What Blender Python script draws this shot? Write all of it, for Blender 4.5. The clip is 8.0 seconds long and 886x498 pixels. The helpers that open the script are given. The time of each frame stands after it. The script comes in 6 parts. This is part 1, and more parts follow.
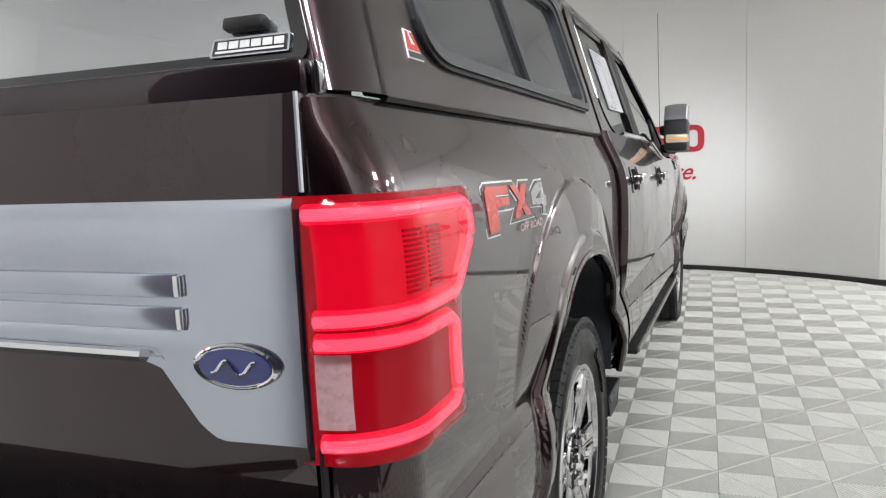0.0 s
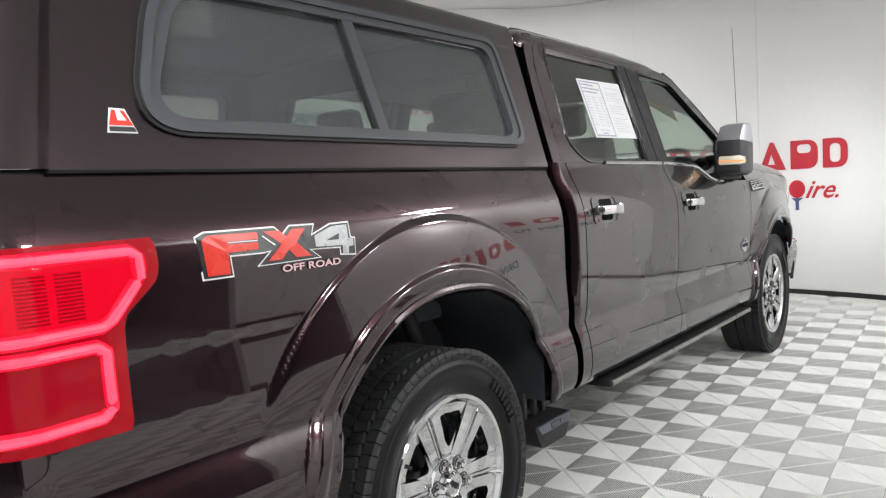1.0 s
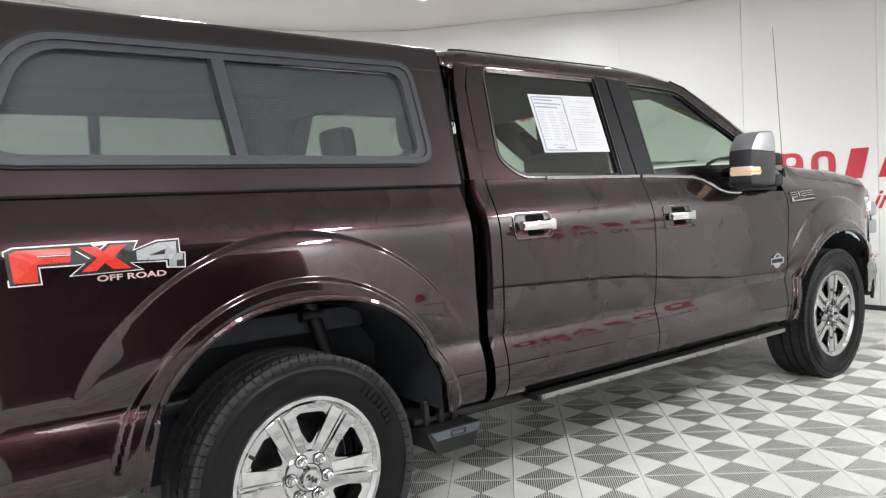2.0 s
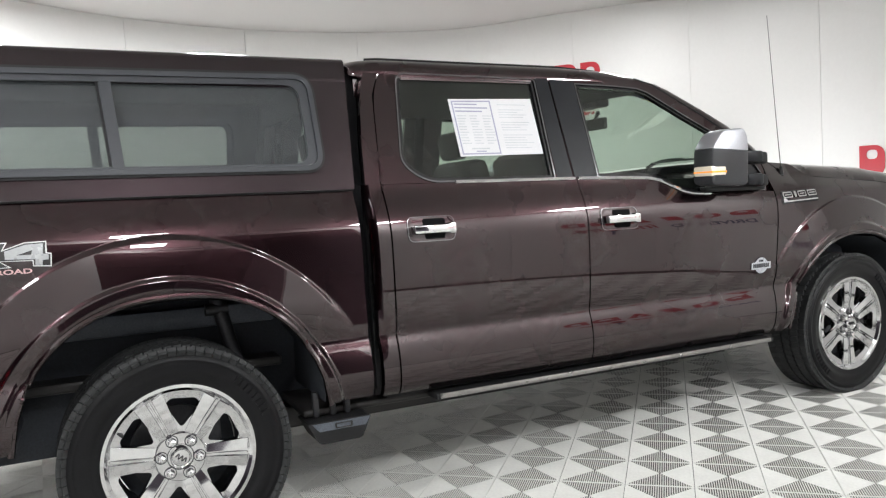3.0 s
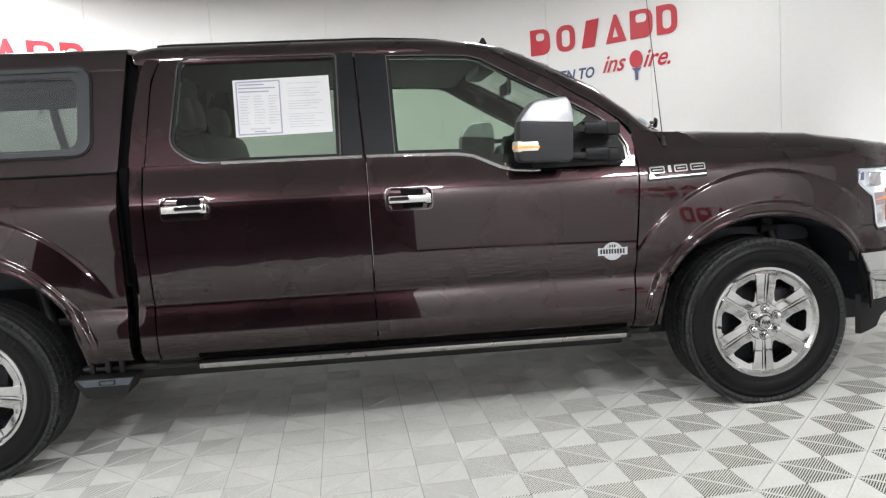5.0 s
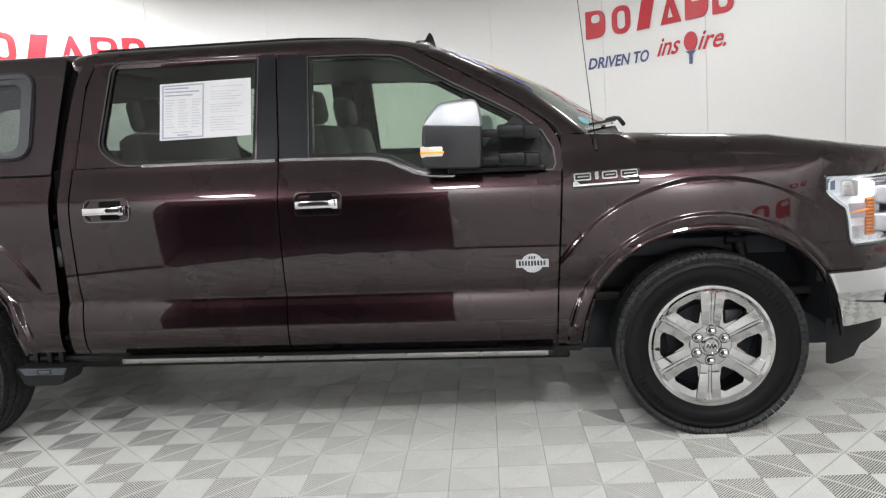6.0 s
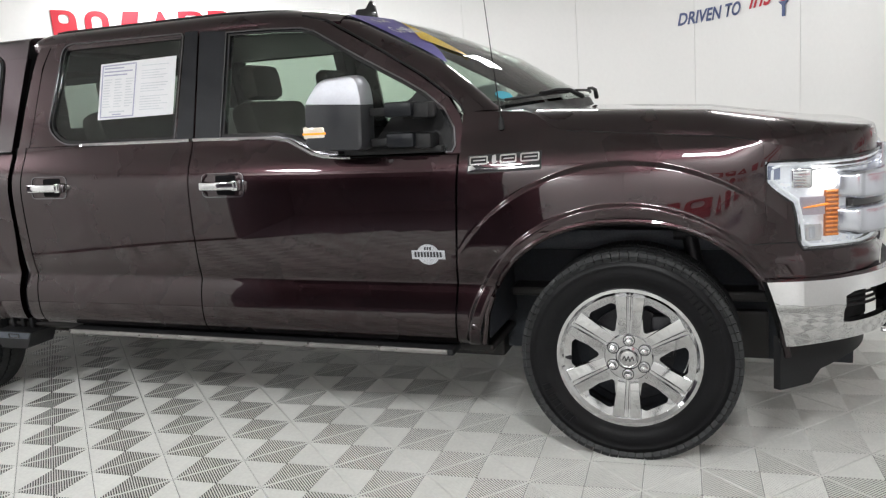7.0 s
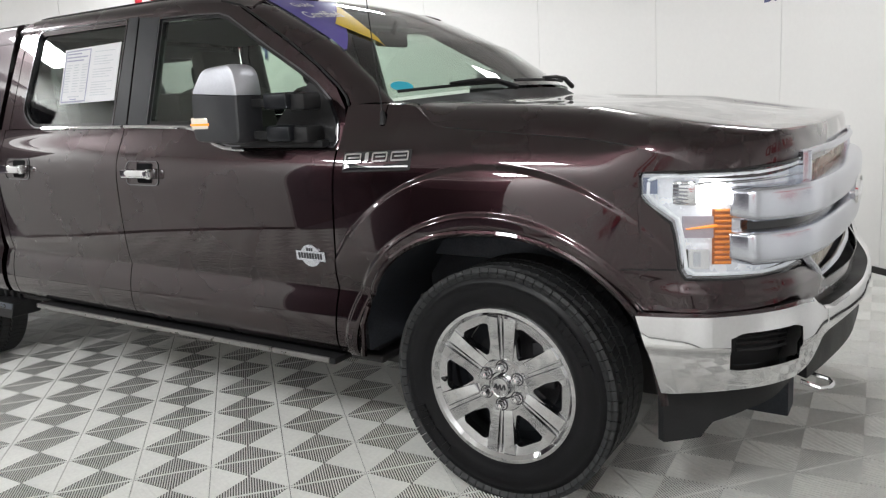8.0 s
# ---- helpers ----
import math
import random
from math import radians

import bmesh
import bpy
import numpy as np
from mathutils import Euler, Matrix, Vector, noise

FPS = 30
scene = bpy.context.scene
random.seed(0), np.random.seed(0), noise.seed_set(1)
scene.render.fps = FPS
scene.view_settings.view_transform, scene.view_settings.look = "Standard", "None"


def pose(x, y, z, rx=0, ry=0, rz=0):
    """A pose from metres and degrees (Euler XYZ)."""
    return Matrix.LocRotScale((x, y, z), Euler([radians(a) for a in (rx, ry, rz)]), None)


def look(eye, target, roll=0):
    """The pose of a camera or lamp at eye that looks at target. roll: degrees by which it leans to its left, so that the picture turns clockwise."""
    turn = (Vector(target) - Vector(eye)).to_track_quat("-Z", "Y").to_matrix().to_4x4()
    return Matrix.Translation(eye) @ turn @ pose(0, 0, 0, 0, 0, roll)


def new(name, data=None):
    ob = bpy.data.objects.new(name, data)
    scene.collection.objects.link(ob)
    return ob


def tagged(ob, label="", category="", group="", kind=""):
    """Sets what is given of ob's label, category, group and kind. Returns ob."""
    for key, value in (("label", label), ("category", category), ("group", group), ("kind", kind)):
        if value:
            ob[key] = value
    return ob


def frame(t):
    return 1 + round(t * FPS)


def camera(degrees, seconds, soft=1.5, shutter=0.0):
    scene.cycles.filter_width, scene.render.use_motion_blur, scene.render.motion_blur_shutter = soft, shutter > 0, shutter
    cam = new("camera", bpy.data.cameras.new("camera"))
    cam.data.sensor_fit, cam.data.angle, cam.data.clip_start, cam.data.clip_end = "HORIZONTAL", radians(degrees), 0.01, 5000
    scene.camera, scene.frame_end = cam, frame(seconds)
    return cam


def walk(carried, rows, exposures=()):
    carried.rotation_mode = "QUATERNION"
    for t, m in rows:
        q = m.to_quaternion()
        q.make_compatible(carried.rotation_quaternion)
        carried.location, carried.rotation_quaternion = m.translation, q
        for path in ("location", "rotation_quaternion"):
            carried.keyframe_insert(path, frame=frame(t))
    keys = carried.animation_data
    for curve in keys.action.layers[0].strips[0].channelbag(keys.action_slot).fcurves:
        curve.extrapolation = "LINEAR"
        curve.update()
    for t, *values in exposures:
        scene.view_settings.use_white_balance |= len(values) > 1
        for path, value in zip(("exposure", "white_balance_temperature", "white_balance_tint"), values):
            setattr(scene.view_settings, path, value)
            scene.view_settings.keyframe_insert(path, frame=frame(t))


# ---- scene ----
# The camera's way round the truck: seconds, x, y, z, yaw, pitch, roll.
PATH_ROWS = [
    (0.0, -2.059, -1.380, 1.275, -68.40, -7.09, -2.51),
    (0.5, -1.919, -1.852, 1.278, -60.23, -6.05, -3.29),
    (1.0, -1.714, -2.295, 1.299, -52.39, -5.18, -3.54),
    (1.5, -1.429, -2.732, 1.300, -44.96, -4.66, -3.04),
    (2.0, -1.101, -3.136, 1.297, -38.04, -4.27, -3.50),
    (2.5, -0.724, -3.490, 1.294, -31.72, -4.09, -3.04),
    (3.0, -0.279, -3.785, 1.291, -26.07, -4.29, -3.58),
    (3.5, 0.234, -4.021, 1.284, -20.82, -4.88, -3.69),
    (4.0, 0.758, -4.209, 1.271, -15.10, -5.57, -3.92),
    (4.5, 1.318, -4.309, 1.277, -10.06, -6.45, -4.04),
    (5.0, 1.845, -4.349, 1.296, -5.16, -7.03, -4.00),
    (5.5, 2.349, -4.325, 1.319, 0.02, -7.43, -3.92),
    (6.0, 2.874, -4.220, 1.345, 5.76, -8.00, -3.92),
    (6.5, 3.445, -4.015, 1.358, 12.52, -8.98, -4.12),
    (7.0, 3.997, -3.712, 1.339, 20.26, -10.00, -4.43),
    (7.5, 4.419, -3.401, 1.341, 25.90, -10.46, -4.12),
    (8.0, 4.825, -3.039, 1.321, 32.66, -10.73, -3.60),
]


def held(x, y, z, yaw, pitch, roll):
    """The pose of a camera that looks along yaw (0 is +y) and leans by roll."""
    return pose(x, y, z, 0, 0, yaw) @ pose(0, 0, 0, 90 + pitch) @ pose(0, 0, 0, 0, 0, roll)


cam = camera(60.95, 8.0, soft=1.25)
walk(cam, [(r[0], held(*r[1:])) for r in PATH_ROWS], [(0.0, 0.04), (0.5, 0.15), (1.0, 0.32), (1.5, 0.40), (3.0, 0.37), (4.5, 0.23), (6.0, 0.09), (7.0, 0.10), (8.0, 0.05)])

# ---- light: a white photo booth with bright ceiling panels and the truck's own lamps ----
world = bpy.data.worlds.new("booth_world")
scene.world = world
world.use_nodes = True
world.node_tree.nodes["Background"].inputs[0].default_value = (0.9, 0.92, 1.0, 1)
world.node_tree.nodes["Background"].inputs[1].default_value = 0.05
MID = (1.9, 0.0)          # the middle of the round booth
WALL_R, WALL_H = 4.22, 3.1


def area_lamp(name, where, to, sx, sy, watts, colour=(0.965, 0.985, 1.0)):
    data = bpy.data.lights.new(name, "AREA")
    data.shape, data.size, data.size_y, data.energy, data.color = "RECTANGLE", sx, sy, watts, colour
    ob = new(name, data)
    ob.matrix_world = look(where, to)
    return ob


LAMPS = [(-1.5, -1.15, 9), (-0.8, 2.3, 40), (0.9, 2.4, 40), (3.0, 2.2, 15), (4.45, 1.35, 13)]
for deg, out in ((-166, 4.4), (-151, 4.40), (-112, 4.45), (-84, 4.45), (-58, 4.45)):
    LAMPS.append((MID[0] + out * math.cos(radians(deg)), MID[1] + out * math.sin(radians(deg)), 44 if -150 < deg else 32))
for lx, ly, watts in LAMPS:
    area_lamp("ceiling_lamp_light", (lx, ly, 3.04), (lx, ly, 0), 0.42, 0.42, watts * 1.06)
# the truck's lit headlamps throw their beams on the wall ahead
for s in (-1, 1):
    beam = bpy.data.lights.new("headlamp_beam", "SPOT")
    beam.energy, beam.color, beam.spot_size, beam.spot_blend, beam.shadow_soft_size = 22, (0.96, 0.98, 1.0), radians(100), 1.0, 0.03
    new("headlamp_beam", beam).matrix_world = look((4.70, s * 0.84, 1.04), (6.2, s * 0.92, 1.0))

# ---- materials ----
def mat(name, base, rough=0.5, metal=0.0, coat=0.0, spread=0.12, scale=8.0, fine=120.0, bump=0.0, bump_scale=60.0,
        rough_spread=0.08, emit=None, emit_strength=0.0, spec=0.5, rand=0.0, coat_ior=1.5):
    """A surface with two scales of variation in colour and roughness, and fine relief."""
    m = bpy.data.materials.new(name)
    m.use_nodes = True
    t = m.node_tree
    n, l = t.nodes, t.links
    b = n["Principled BSDF"]
    co = n.new("ShaderNodeTexCoord")
    big, small = n.new("ShaderNodeTexNoise"), n.new("ShaderNodeTexNoise")
    big.inputs["Scale"].default_value, small.inputs["Scale"].default_value = scale, fine
    big.inputs["Detail"].default_value, small.inputs["Detail"].default_value = 5, 3
    l.new(co.outputs["Object"], big.inputs["Vector"])
    l.new(co.outputs["Object"], small.inputs["Vector"])
    add = n.new("ShaderNodeMath")
    add.operation = "ADD"
    l.new(big.outputs["Fac"], add.inputs[0])
    l.new(small.outputs["Fac"], add.inputs[1])
    last = add
    if rand:
        info, mul = n.new("ShaderNodeObjectInfo"), n.new("ShaderNodeMath")
        mul.operation = "MULTIPLY_ADD"
        mul.inputs[1].default_value = rand
        l.new(info.outputs["Random"], mul.inputs[0])
        l.new(add.outputs[0], mul.inputs[2])
        last = mul
    ramp = n.new("ShaderNodeMapRange")
    ramp.inputs["From Min"].default_value, ramp.inputs["From Max"].default_value = 0.6, 1.4
    ramp.inputs["To Min"].default_value, ramp.inputs["To Max"].default_value = 1 - spread, 1 + spread
    l.new(last.outputs[0], ramp.inputs["Value"])
    mix = n.new("ShaderNodeVectorMath")
    mix.operation = "SCALE"
    mix.inputs[0].default_value = base
    l.new(ramp.outputs[0], mix.inputs["Scale"])
    l.new(mix.outputs[0], b.inputs["Base Color"])
    rr = n.new("ShaderNodeMapRange")
    rr.inputs["From Min"].default_value, rr.inputs["From Max"].default_value = 0.3, 0.7
    rr.inputs["To Min"].default_value, rr.inputs["To Max"].default_value = max(rough - rough_spread, 0.0), min(rough + rough_spread, 1)
    l.new(big.outputs["Fac"], rr.inputs["Value"])
    l.new(rr.outputs[0], b.inputs["Roughness"])
    b.inputs["Metallic"].default_value = metal
    b.inputs["Coat Weight"].default_value = coat
    b.inputs["Coat Roughness"].default_value = 0.02
    b.inputs["Coat IOR"].default_value = coat_ior
    b.inputs["Specular IOR Level"].default_value = spec
    if bump:
        bn, tx = n.new("ShaderNodeBump"), n.new("ShaderNodeTexNoise")
        tx.inputs["Scale"].default_value, tx.inputs["Detail"].default_value = bump_scale, 4
        l.new(co.outputs["Object"], tx.inputs["Vector"])
        l.new(tx.outputs["Fac"], bn.inputs["Height"])
        bn.inputs["Strength"].default_value, bn.inputs["Distance"].default_value = bump, 0.002
        l.new(bn.outputs[0], b.inputs["Normal"])
    if emit:
        b.inputs["Emission Color"].default_value = (*emit, 1)
        b.inputs["Emission Strength"].default_value = emit_strength
    return m


def glass_mat(name, tint, rough=0.0, density=0.085, haze=0.0):
    """Tinted thin glass: mirrors by Fresnel, lets the rest through with a tint."""
    m = bpy.data.materials.new(name)
    m.use_nodes = True
    t = m.node_tree
    n, l = t.nodes, t.links
    for x in list(n):
        n.remove(x)
    out, mix, lw = n.new("ShaderNodeOutputMaterial"), n.new("ShaderNodeMixShader"), n.new("ShaderNodeLayerWeight")
    tr, gl = n.new("ShaderNodeBsdfTransparent"), n.new("ShaderNodeBsdfGlossy")
    lw.inputs["Blend"].default_value = 0.5
    tr.inputs["Color"].default_value = (*tint, 1)
    gl.inputs["Roughness"].default_value = rough
    gl.inputs["Color"].default_value = (1, 1, 1, 1)
    power, gain = n.new("ShaderNodeMath"), n.new("ShaderNodeMath")
    power.operation, gain.operation = "POWER", "MULTIPLY_ADD"
    power.inputs[1].default_value = 5.0
    gain.inputs[1].default_value, gain.inputs[2].default_value = 0.9, density
    l.new(lw.outputs["Facing"], power.inputs[0])
    l.new(power.outputs[0], gain.inputs[0])
    l.new(gain.outputs[0], mix.inputs[0])
    l.new(tr.outputs[0], mix.inputs[1])
    l.new(gl.outputs[0], mix.inputs[2])
    last = mix
    # pale diffuse layer painted in for the milky grey reflection on the panes
    if haze:
        haze_bsdf, over = n.new("ShaderNodeBsdfDiffuse"), n.new("ShaderNodeMixShader")
        haze_bsdf.inputs["Color"].default_value = (0.55, 0.60, 0.68, 1)
        over.inputs[0].default_value = haze
        l.new(mix.outputs[0], over.inputs[1])
        l.new(haze_bsdf.outputs[0], over.inputs[2])
        last = over
    l.new(last.outputs[0], out.inputs["Surface"])
    return m


M_PAINT = mat("dark_brown_metallic_paint", (0.0270, 0.0118, 0.0142), 0.27, 0.97, coat=1.0, spread=0.12, scale=3, fine=900, rough_spread=0.03, coat_ior=1.60)
M_CAP = mat("dark_brown_cap_paint", (0.0300, 0.0190, 0.0225), 0.32, 0.97, coat=1.0, spread=0.12, scale=3, fine=900, rough_spread=0.03, coat_ior=1.62)
M_BLACK = mat("black_plastic", (0.015, 0.015, 0.016), 0.5, 0, spec=0.3, spread=0.2, bump=0.25, bump_scale=350)
M_SEAL = mat("black_rubber_seal", (0.007, 0.007, 0.008), 0.85, 0, spec=0.12, spread=0.2)
M_GLOSSBLACK = mat("gloss_black_trim", (0.012, 0.012, 0.014), 0.12, 0, coat=0.5, spread=0.1)
M_PILLAR = mat("satin_black_pillar", (0.010, 0.011, 0.014), 0.36, 0, spec=0.28, spread=0.15, scale=12)
M_GREYTRIM = mat("dark_grey_window_frame", (0.050, 0.053, 0.060), 0.40, 0.1, spread=0.06, rough_spread=0.02)
M_TREAD = mat("tread_rubber", (0.030, 0.031, 0.032), 0.60, 0, spec=0.35, spread=0.3, scale=20, bump=0.3, bump_scale=220)
M_RUBBER = mat("tyre_rubber", (0.006, 0.006, 0.007), 0.36, 0, spec=0.22, spread=0.35, scale=14, bump=0.3, bump_scale=220)
M_CHROME = mat("polished_chrome", (0.80, 0.80, 0.81), 0.06, 1.0, spread=0.04, rough_spread=0.03)
M_WHEEL = mat("bright_machined_wheel", (0.66, 0.66, 0.67), 0.07, 1.0, spread=0.10, scale=20, rough_spread=0.04)
M_SATIN = mat("satin_silver", (0.66, 0.68, 0.74), 0.20, 0.95, spread=0.05, rough_spread=0.04)
M_GATEPANEL = mat("tailgate_silver", (0.52, 0.55, 0.62), 0.13, 0.95, spread=0.05, rough_spread=0.03)
M_DARKCHROME = mat("dark_chrome", (0.22, 0.22, 0.23), 0.14, 1.0, spread=0.05)
M_EDGE = mat("brushed_board_edge", (0.34, 0.33, 0.32), 0.32, 0.9, spread=0.12, scale=30)
M_DARKMETAL = mat("dark_metal", (0.06, 0.06, 0.065), 0.5, 0.7, spread=0.3, scale=25)
M_RAIL = mat("grey_primed_steel", (0.085, 0.095, 0.115), 0.55, 0.1, spread=0.35, scale=14, bump=0.3, bump_scale=60)
M_LINER = mat("wheel_liner_plastic", (0.026, 0.030, 0.038), 0.75, 0, spread=0.4, scale=10, bump=0.4, bump_scale=80)
M_RED = mat("red_lens", (0.10, 0.001, 0.004), 0.25, 0, spec=0.12, spread=0.15, scale=30, emit=(0.9, 0.003, 0.022), emit_strength=0.26)
M_REDGLOW = mat("red_light_tube", (0.25, 0.002, 0.01), 0.3, 0, spec=0.3, emit=(1.0, 0.075, 0.13), emit_strength=1.5)
M_REDGUIDE = mat("red_light_guide", (0.2, 0.002, 0.008), 0.3, 0, spec=0.3, emit=(1.0, 0.008, 0.045), emit_strength=1.0)
M_REDLIT = mat("lit_red_reflector", (0.12, 0.001, 0.004), 0.2, 0, spec=0.1, emit=(1.0, 0.003, 0.032), emit_strength=0.62, spread=0.25, scale=60)
M_REDDIM = mat("red_reflector", (0.10, 0.002, 0.006), 0.2, 0, spec=0.1, emit=(0.9, 0.004, 0.025), emit_strength=0.24, spread=0.1, scale=60)
M_REDCOVER = glass_mat("red_cover_lens", (1.0, 0.80, 0.82), density=0.012)
M_CLEARLENS = glass_mat("clear_lens", (0.96, 0.97, 0.98))
M_SIDEGLASS = glass_mat("privacy_side_glass", (0.72, 0.77, 0.73), density=0.050, haze=0.002)
M_FRONTGLASS = glass_mat("side_glass", (0.80, 0.86, 0.81), density=0.045, haze=0.001)
M_CAPGLASS = glass_mat("cap_tinted_glass", (0.63, 0.66, 0.64), density=0.070, haze=0.045)
M_HATCHGLASS = glass_mat("hatch_glass", (0.55, 0.58, 0.58), density=0.42, haze=0.06)
M_WINDSHIELD = glass_mat("windshield_glass", (0.60, 0.68, 0.63))
M_WALL = mat("white_wall_paint", (0.78, 0.775, 0.76), 0.55, 0, spread=0.02, scale=0.8, fine=30, bump=0.04, bump_scale=90)
M_CEIL = mat("ceiling_paint", (0.72, 0.705, 0.695), 0.8, 0, spread=0.03, scale=0.7)
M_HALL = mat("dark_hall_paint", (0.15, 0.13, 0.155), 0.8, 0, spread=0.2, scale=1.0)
M_BASE = mat("black_cove_base", (0.02, 0.018, 0.018), 0.5, 0, spread=0.2)
M_TILE = mat("grey_floor_tile", (0.76, 0.76, 0.726), 0.40, 0, spread=0.10, scale=6, fine=60, bump=0.1, bump_scale=200, rand=0.15)
# dark colour holds the shade that falls between the ribs
M_VALLEY = mat("shaded_tile_valley", (0.085, 0.084, 0.078), 0.75, 0, spread=0.35, scale=9, fine=80)
M_SUB = mat("floor_underlay", (0.06, 0.06, 0.06), 0.9, 0, spread=0.2)
M_SIGNRED = mat("red_sign_paint", (0.50, 0.015, 0.03), 0.4, 0, spread=0.05)
M_SIGNBLUE = mat("slate_blue_sign_paint", (0.06, 0.085, 0.20), 0.4, 0, spread=0.05)
M_PAPER = mat("printed_paper", (0.82, 0.82, 0.84), 0.7, 0, spread=0.04)
M_INK = mat("grey_print", (0.64, 0.66, 0.69), 0.7, 0, spread=0.1)
M_BLUEINK = mat("blue_print", (0.42, 0.42, 0.55), 0.7, 0)
M_SEAT = mat("brown_leather_seat", (0.024, 0.017, 0.015), 0.55, 0, spread=0.2, bump=0.3, bump_scale=90)
M_INTERIOR = mat("dark_cabin_plastic", (0.016, 0.016, 0.017), 0.65, 0, spread=0.2)
M_DECALRED = mat("red_decal", (0.62, 0.035, 0.02), 0.3, 0, coat=0.5)
M_DECALGREY = mat("grey_decal", (0.42, 0.43, 0.44), 0.3, 0.2, coat=0.5)
M_DECALWHITE = mat("white_decal", (0.78, 0.78, 0.78), 0.3, 0, coat=0.5)
M_DECALPINK = mat("pale_pink_decal", (0.62, 0.40, 0.40), 0.3, 0, coat=0.5)
M_DECALBLACK = mat("black_decal", (0.02, 0.02, 0.02), 0.3, 0, coat=0.5)
M_AMBER = mat("amber_lens", (0.8, 0.25, 0.02), 0.2, 0, coat=0.8, emit=(1.0, 0.30, 0.03), emit_strength=0.8)
M_LED = mat("lit_lamp", (0.9, 0.9, 0.9), 0.3, 0, emit=(1.0, 0.98, 0.95), emit_strength=6.0)
M_DRL = mat("lit_light_bar", (0.7, 0.72, 0.74), 0.3, 0, emit=(0.92, 0.97, 1.0), emit_strength=0.22)
M_BLUEOVAL = mat("blue_enamel", (0.015, 0.03, 0.16), 0.2, 0, coat=1.0)
M_PURPLE = mat("purple_sticker", (0.10, 0.08, 0.33), 0.4, 0)
M_YELLOW = mat("yellow_sticker", (0.75, 0.52, 0.03), 0.4, 0)
M_CYAN = mat("cyan_sticker", (0.03, 0.45, 0.60), 0.4, 0)
M_LAMPGLOW = mat("lamp_diffuser", (0.9, 0.9, 0.9), 0.5, 0, emit=(1, 0.97, 0.93), emit_strength=7.0)

# ---- building helpers ----
RAKE = 0.02               # the body stands a little nose-down on its wheels


def raked(bm):
    for v in bm.verts:
        v.co.z -= RAKE * (v.co.x - 1.84)


def part(name, bm, material, parent=None, label="", smooth=True, rake=False, angle=40):
    """One mesh object out of a bmesh, under its thing or part."""
    if rake:
        raked(bm)
    bmesh.ops.recalc_face_normals(bm, faces=bm.faces)
    me = bpy.data.meshes.new(name)
    bm.to_mesh(me)
    bm.free()
    for m in material if isinstance(material, (list, tuple)) else (material,):
        me.materials.append(m)
    if smooth:
        me.polygons.foreach_set("use_smooth", [True] * len(me.polygons))
        me.set_sharp_from_angle(angle=radians(angle))
    ob = new(name, me)
    ob.parent = parent
    if label:
        ob["label"] = label
    return ob


def thing(name, label, category, group="", kind="", at=(0, 0, 0)):
    ob = new(name)
    ob.location = at
    return tagged(ob, label, category, group, kind)


def add_box(bm, c, s, m=None, bevel=0.0):
    """A box of size s at c, with bevelled edges, turned by m."""
    r = bmesh.ops.create_cube(bm, size=1.0)
    vs = r["verts"]
    bmesh.ops.scale(bm, verts=vs, vec=s)
    if bevel:
        es = list({e for v in vs for e in v.link_edges})
        r = bmesh.ops.bevel(bm, geom=es, offset=bevel, segments=2, affect="EDGES", profile=0.5)
        vs = list({v for f in r["faces"] for v in f.verts} | {v for v in vs if v.is_valid})
    bmesh.ops.transform(bm, matrix=Matrix.Translation(c) @ (m or Matrix.Identity(4)), verts=vs)
    return vs


def add_tube(bm, pts, r, sides=8, closed=False):
    """A tube along points; r is a number or a list."""
    pts = [Vector(p) for p in pts]
    rings = []
    n = len(pts)
    for i, p in enumerate(pts):
        a, b = (pts[i - 1] if i or closed else p), (pts[(i + 1) % n] if i < n - 1 or closed else p)
        d = (b - a).normalized()
        ref = Vector((0, 0, 1)) if abs(d.z) < 0.9 else Vector((1, 0, 0))
        u = d.cross(ref).normalized()
        w = u.cross(d)
        rad = r[i] if isinstance(r, (list, tuple)) else r
        rings.append([bm.verts.new(p + rad * (math.cos(k * math.tau / sides) * u + math.sin(k * math.tau / sides) * w)) for k in range(sides)])
    for i in range(n if closed else n - 1):
        A, B = rings[i], rings[(i + 1) % n]
        for k in range(sides):
            bm.faces.new((A[k], A[(k + 1) % sides], B[(k + 1) % sides], B[k]))
    if not closed:
        bm.faces.new(rings[0])
        bm.faces.new(list(reversed(rings[-1])))


def lathe(bm, profile, steps, axis_at=(0, 0, 0), close=False):
    """Turn (radius, y) pairs about the y axis."""
    rings = []
    for k in range(steps):
        a = math.tau * k / steps
        rings.append([bm.verts.new((axis_at[0] + r * math.cos(a), axis_at[1] + y, axis_at[2] + r * math.sin(a))) for r, y in profile])
    m = len(profile)
    for k in range(steps):
        A, B = rings[k], rings[(k + 1) % steps]
        for j in range(m if close else m - 1):
            bm.faces.new((A[j], A[(j + 1) % m], B[(j + 1) % m], B[j]))
    return rings


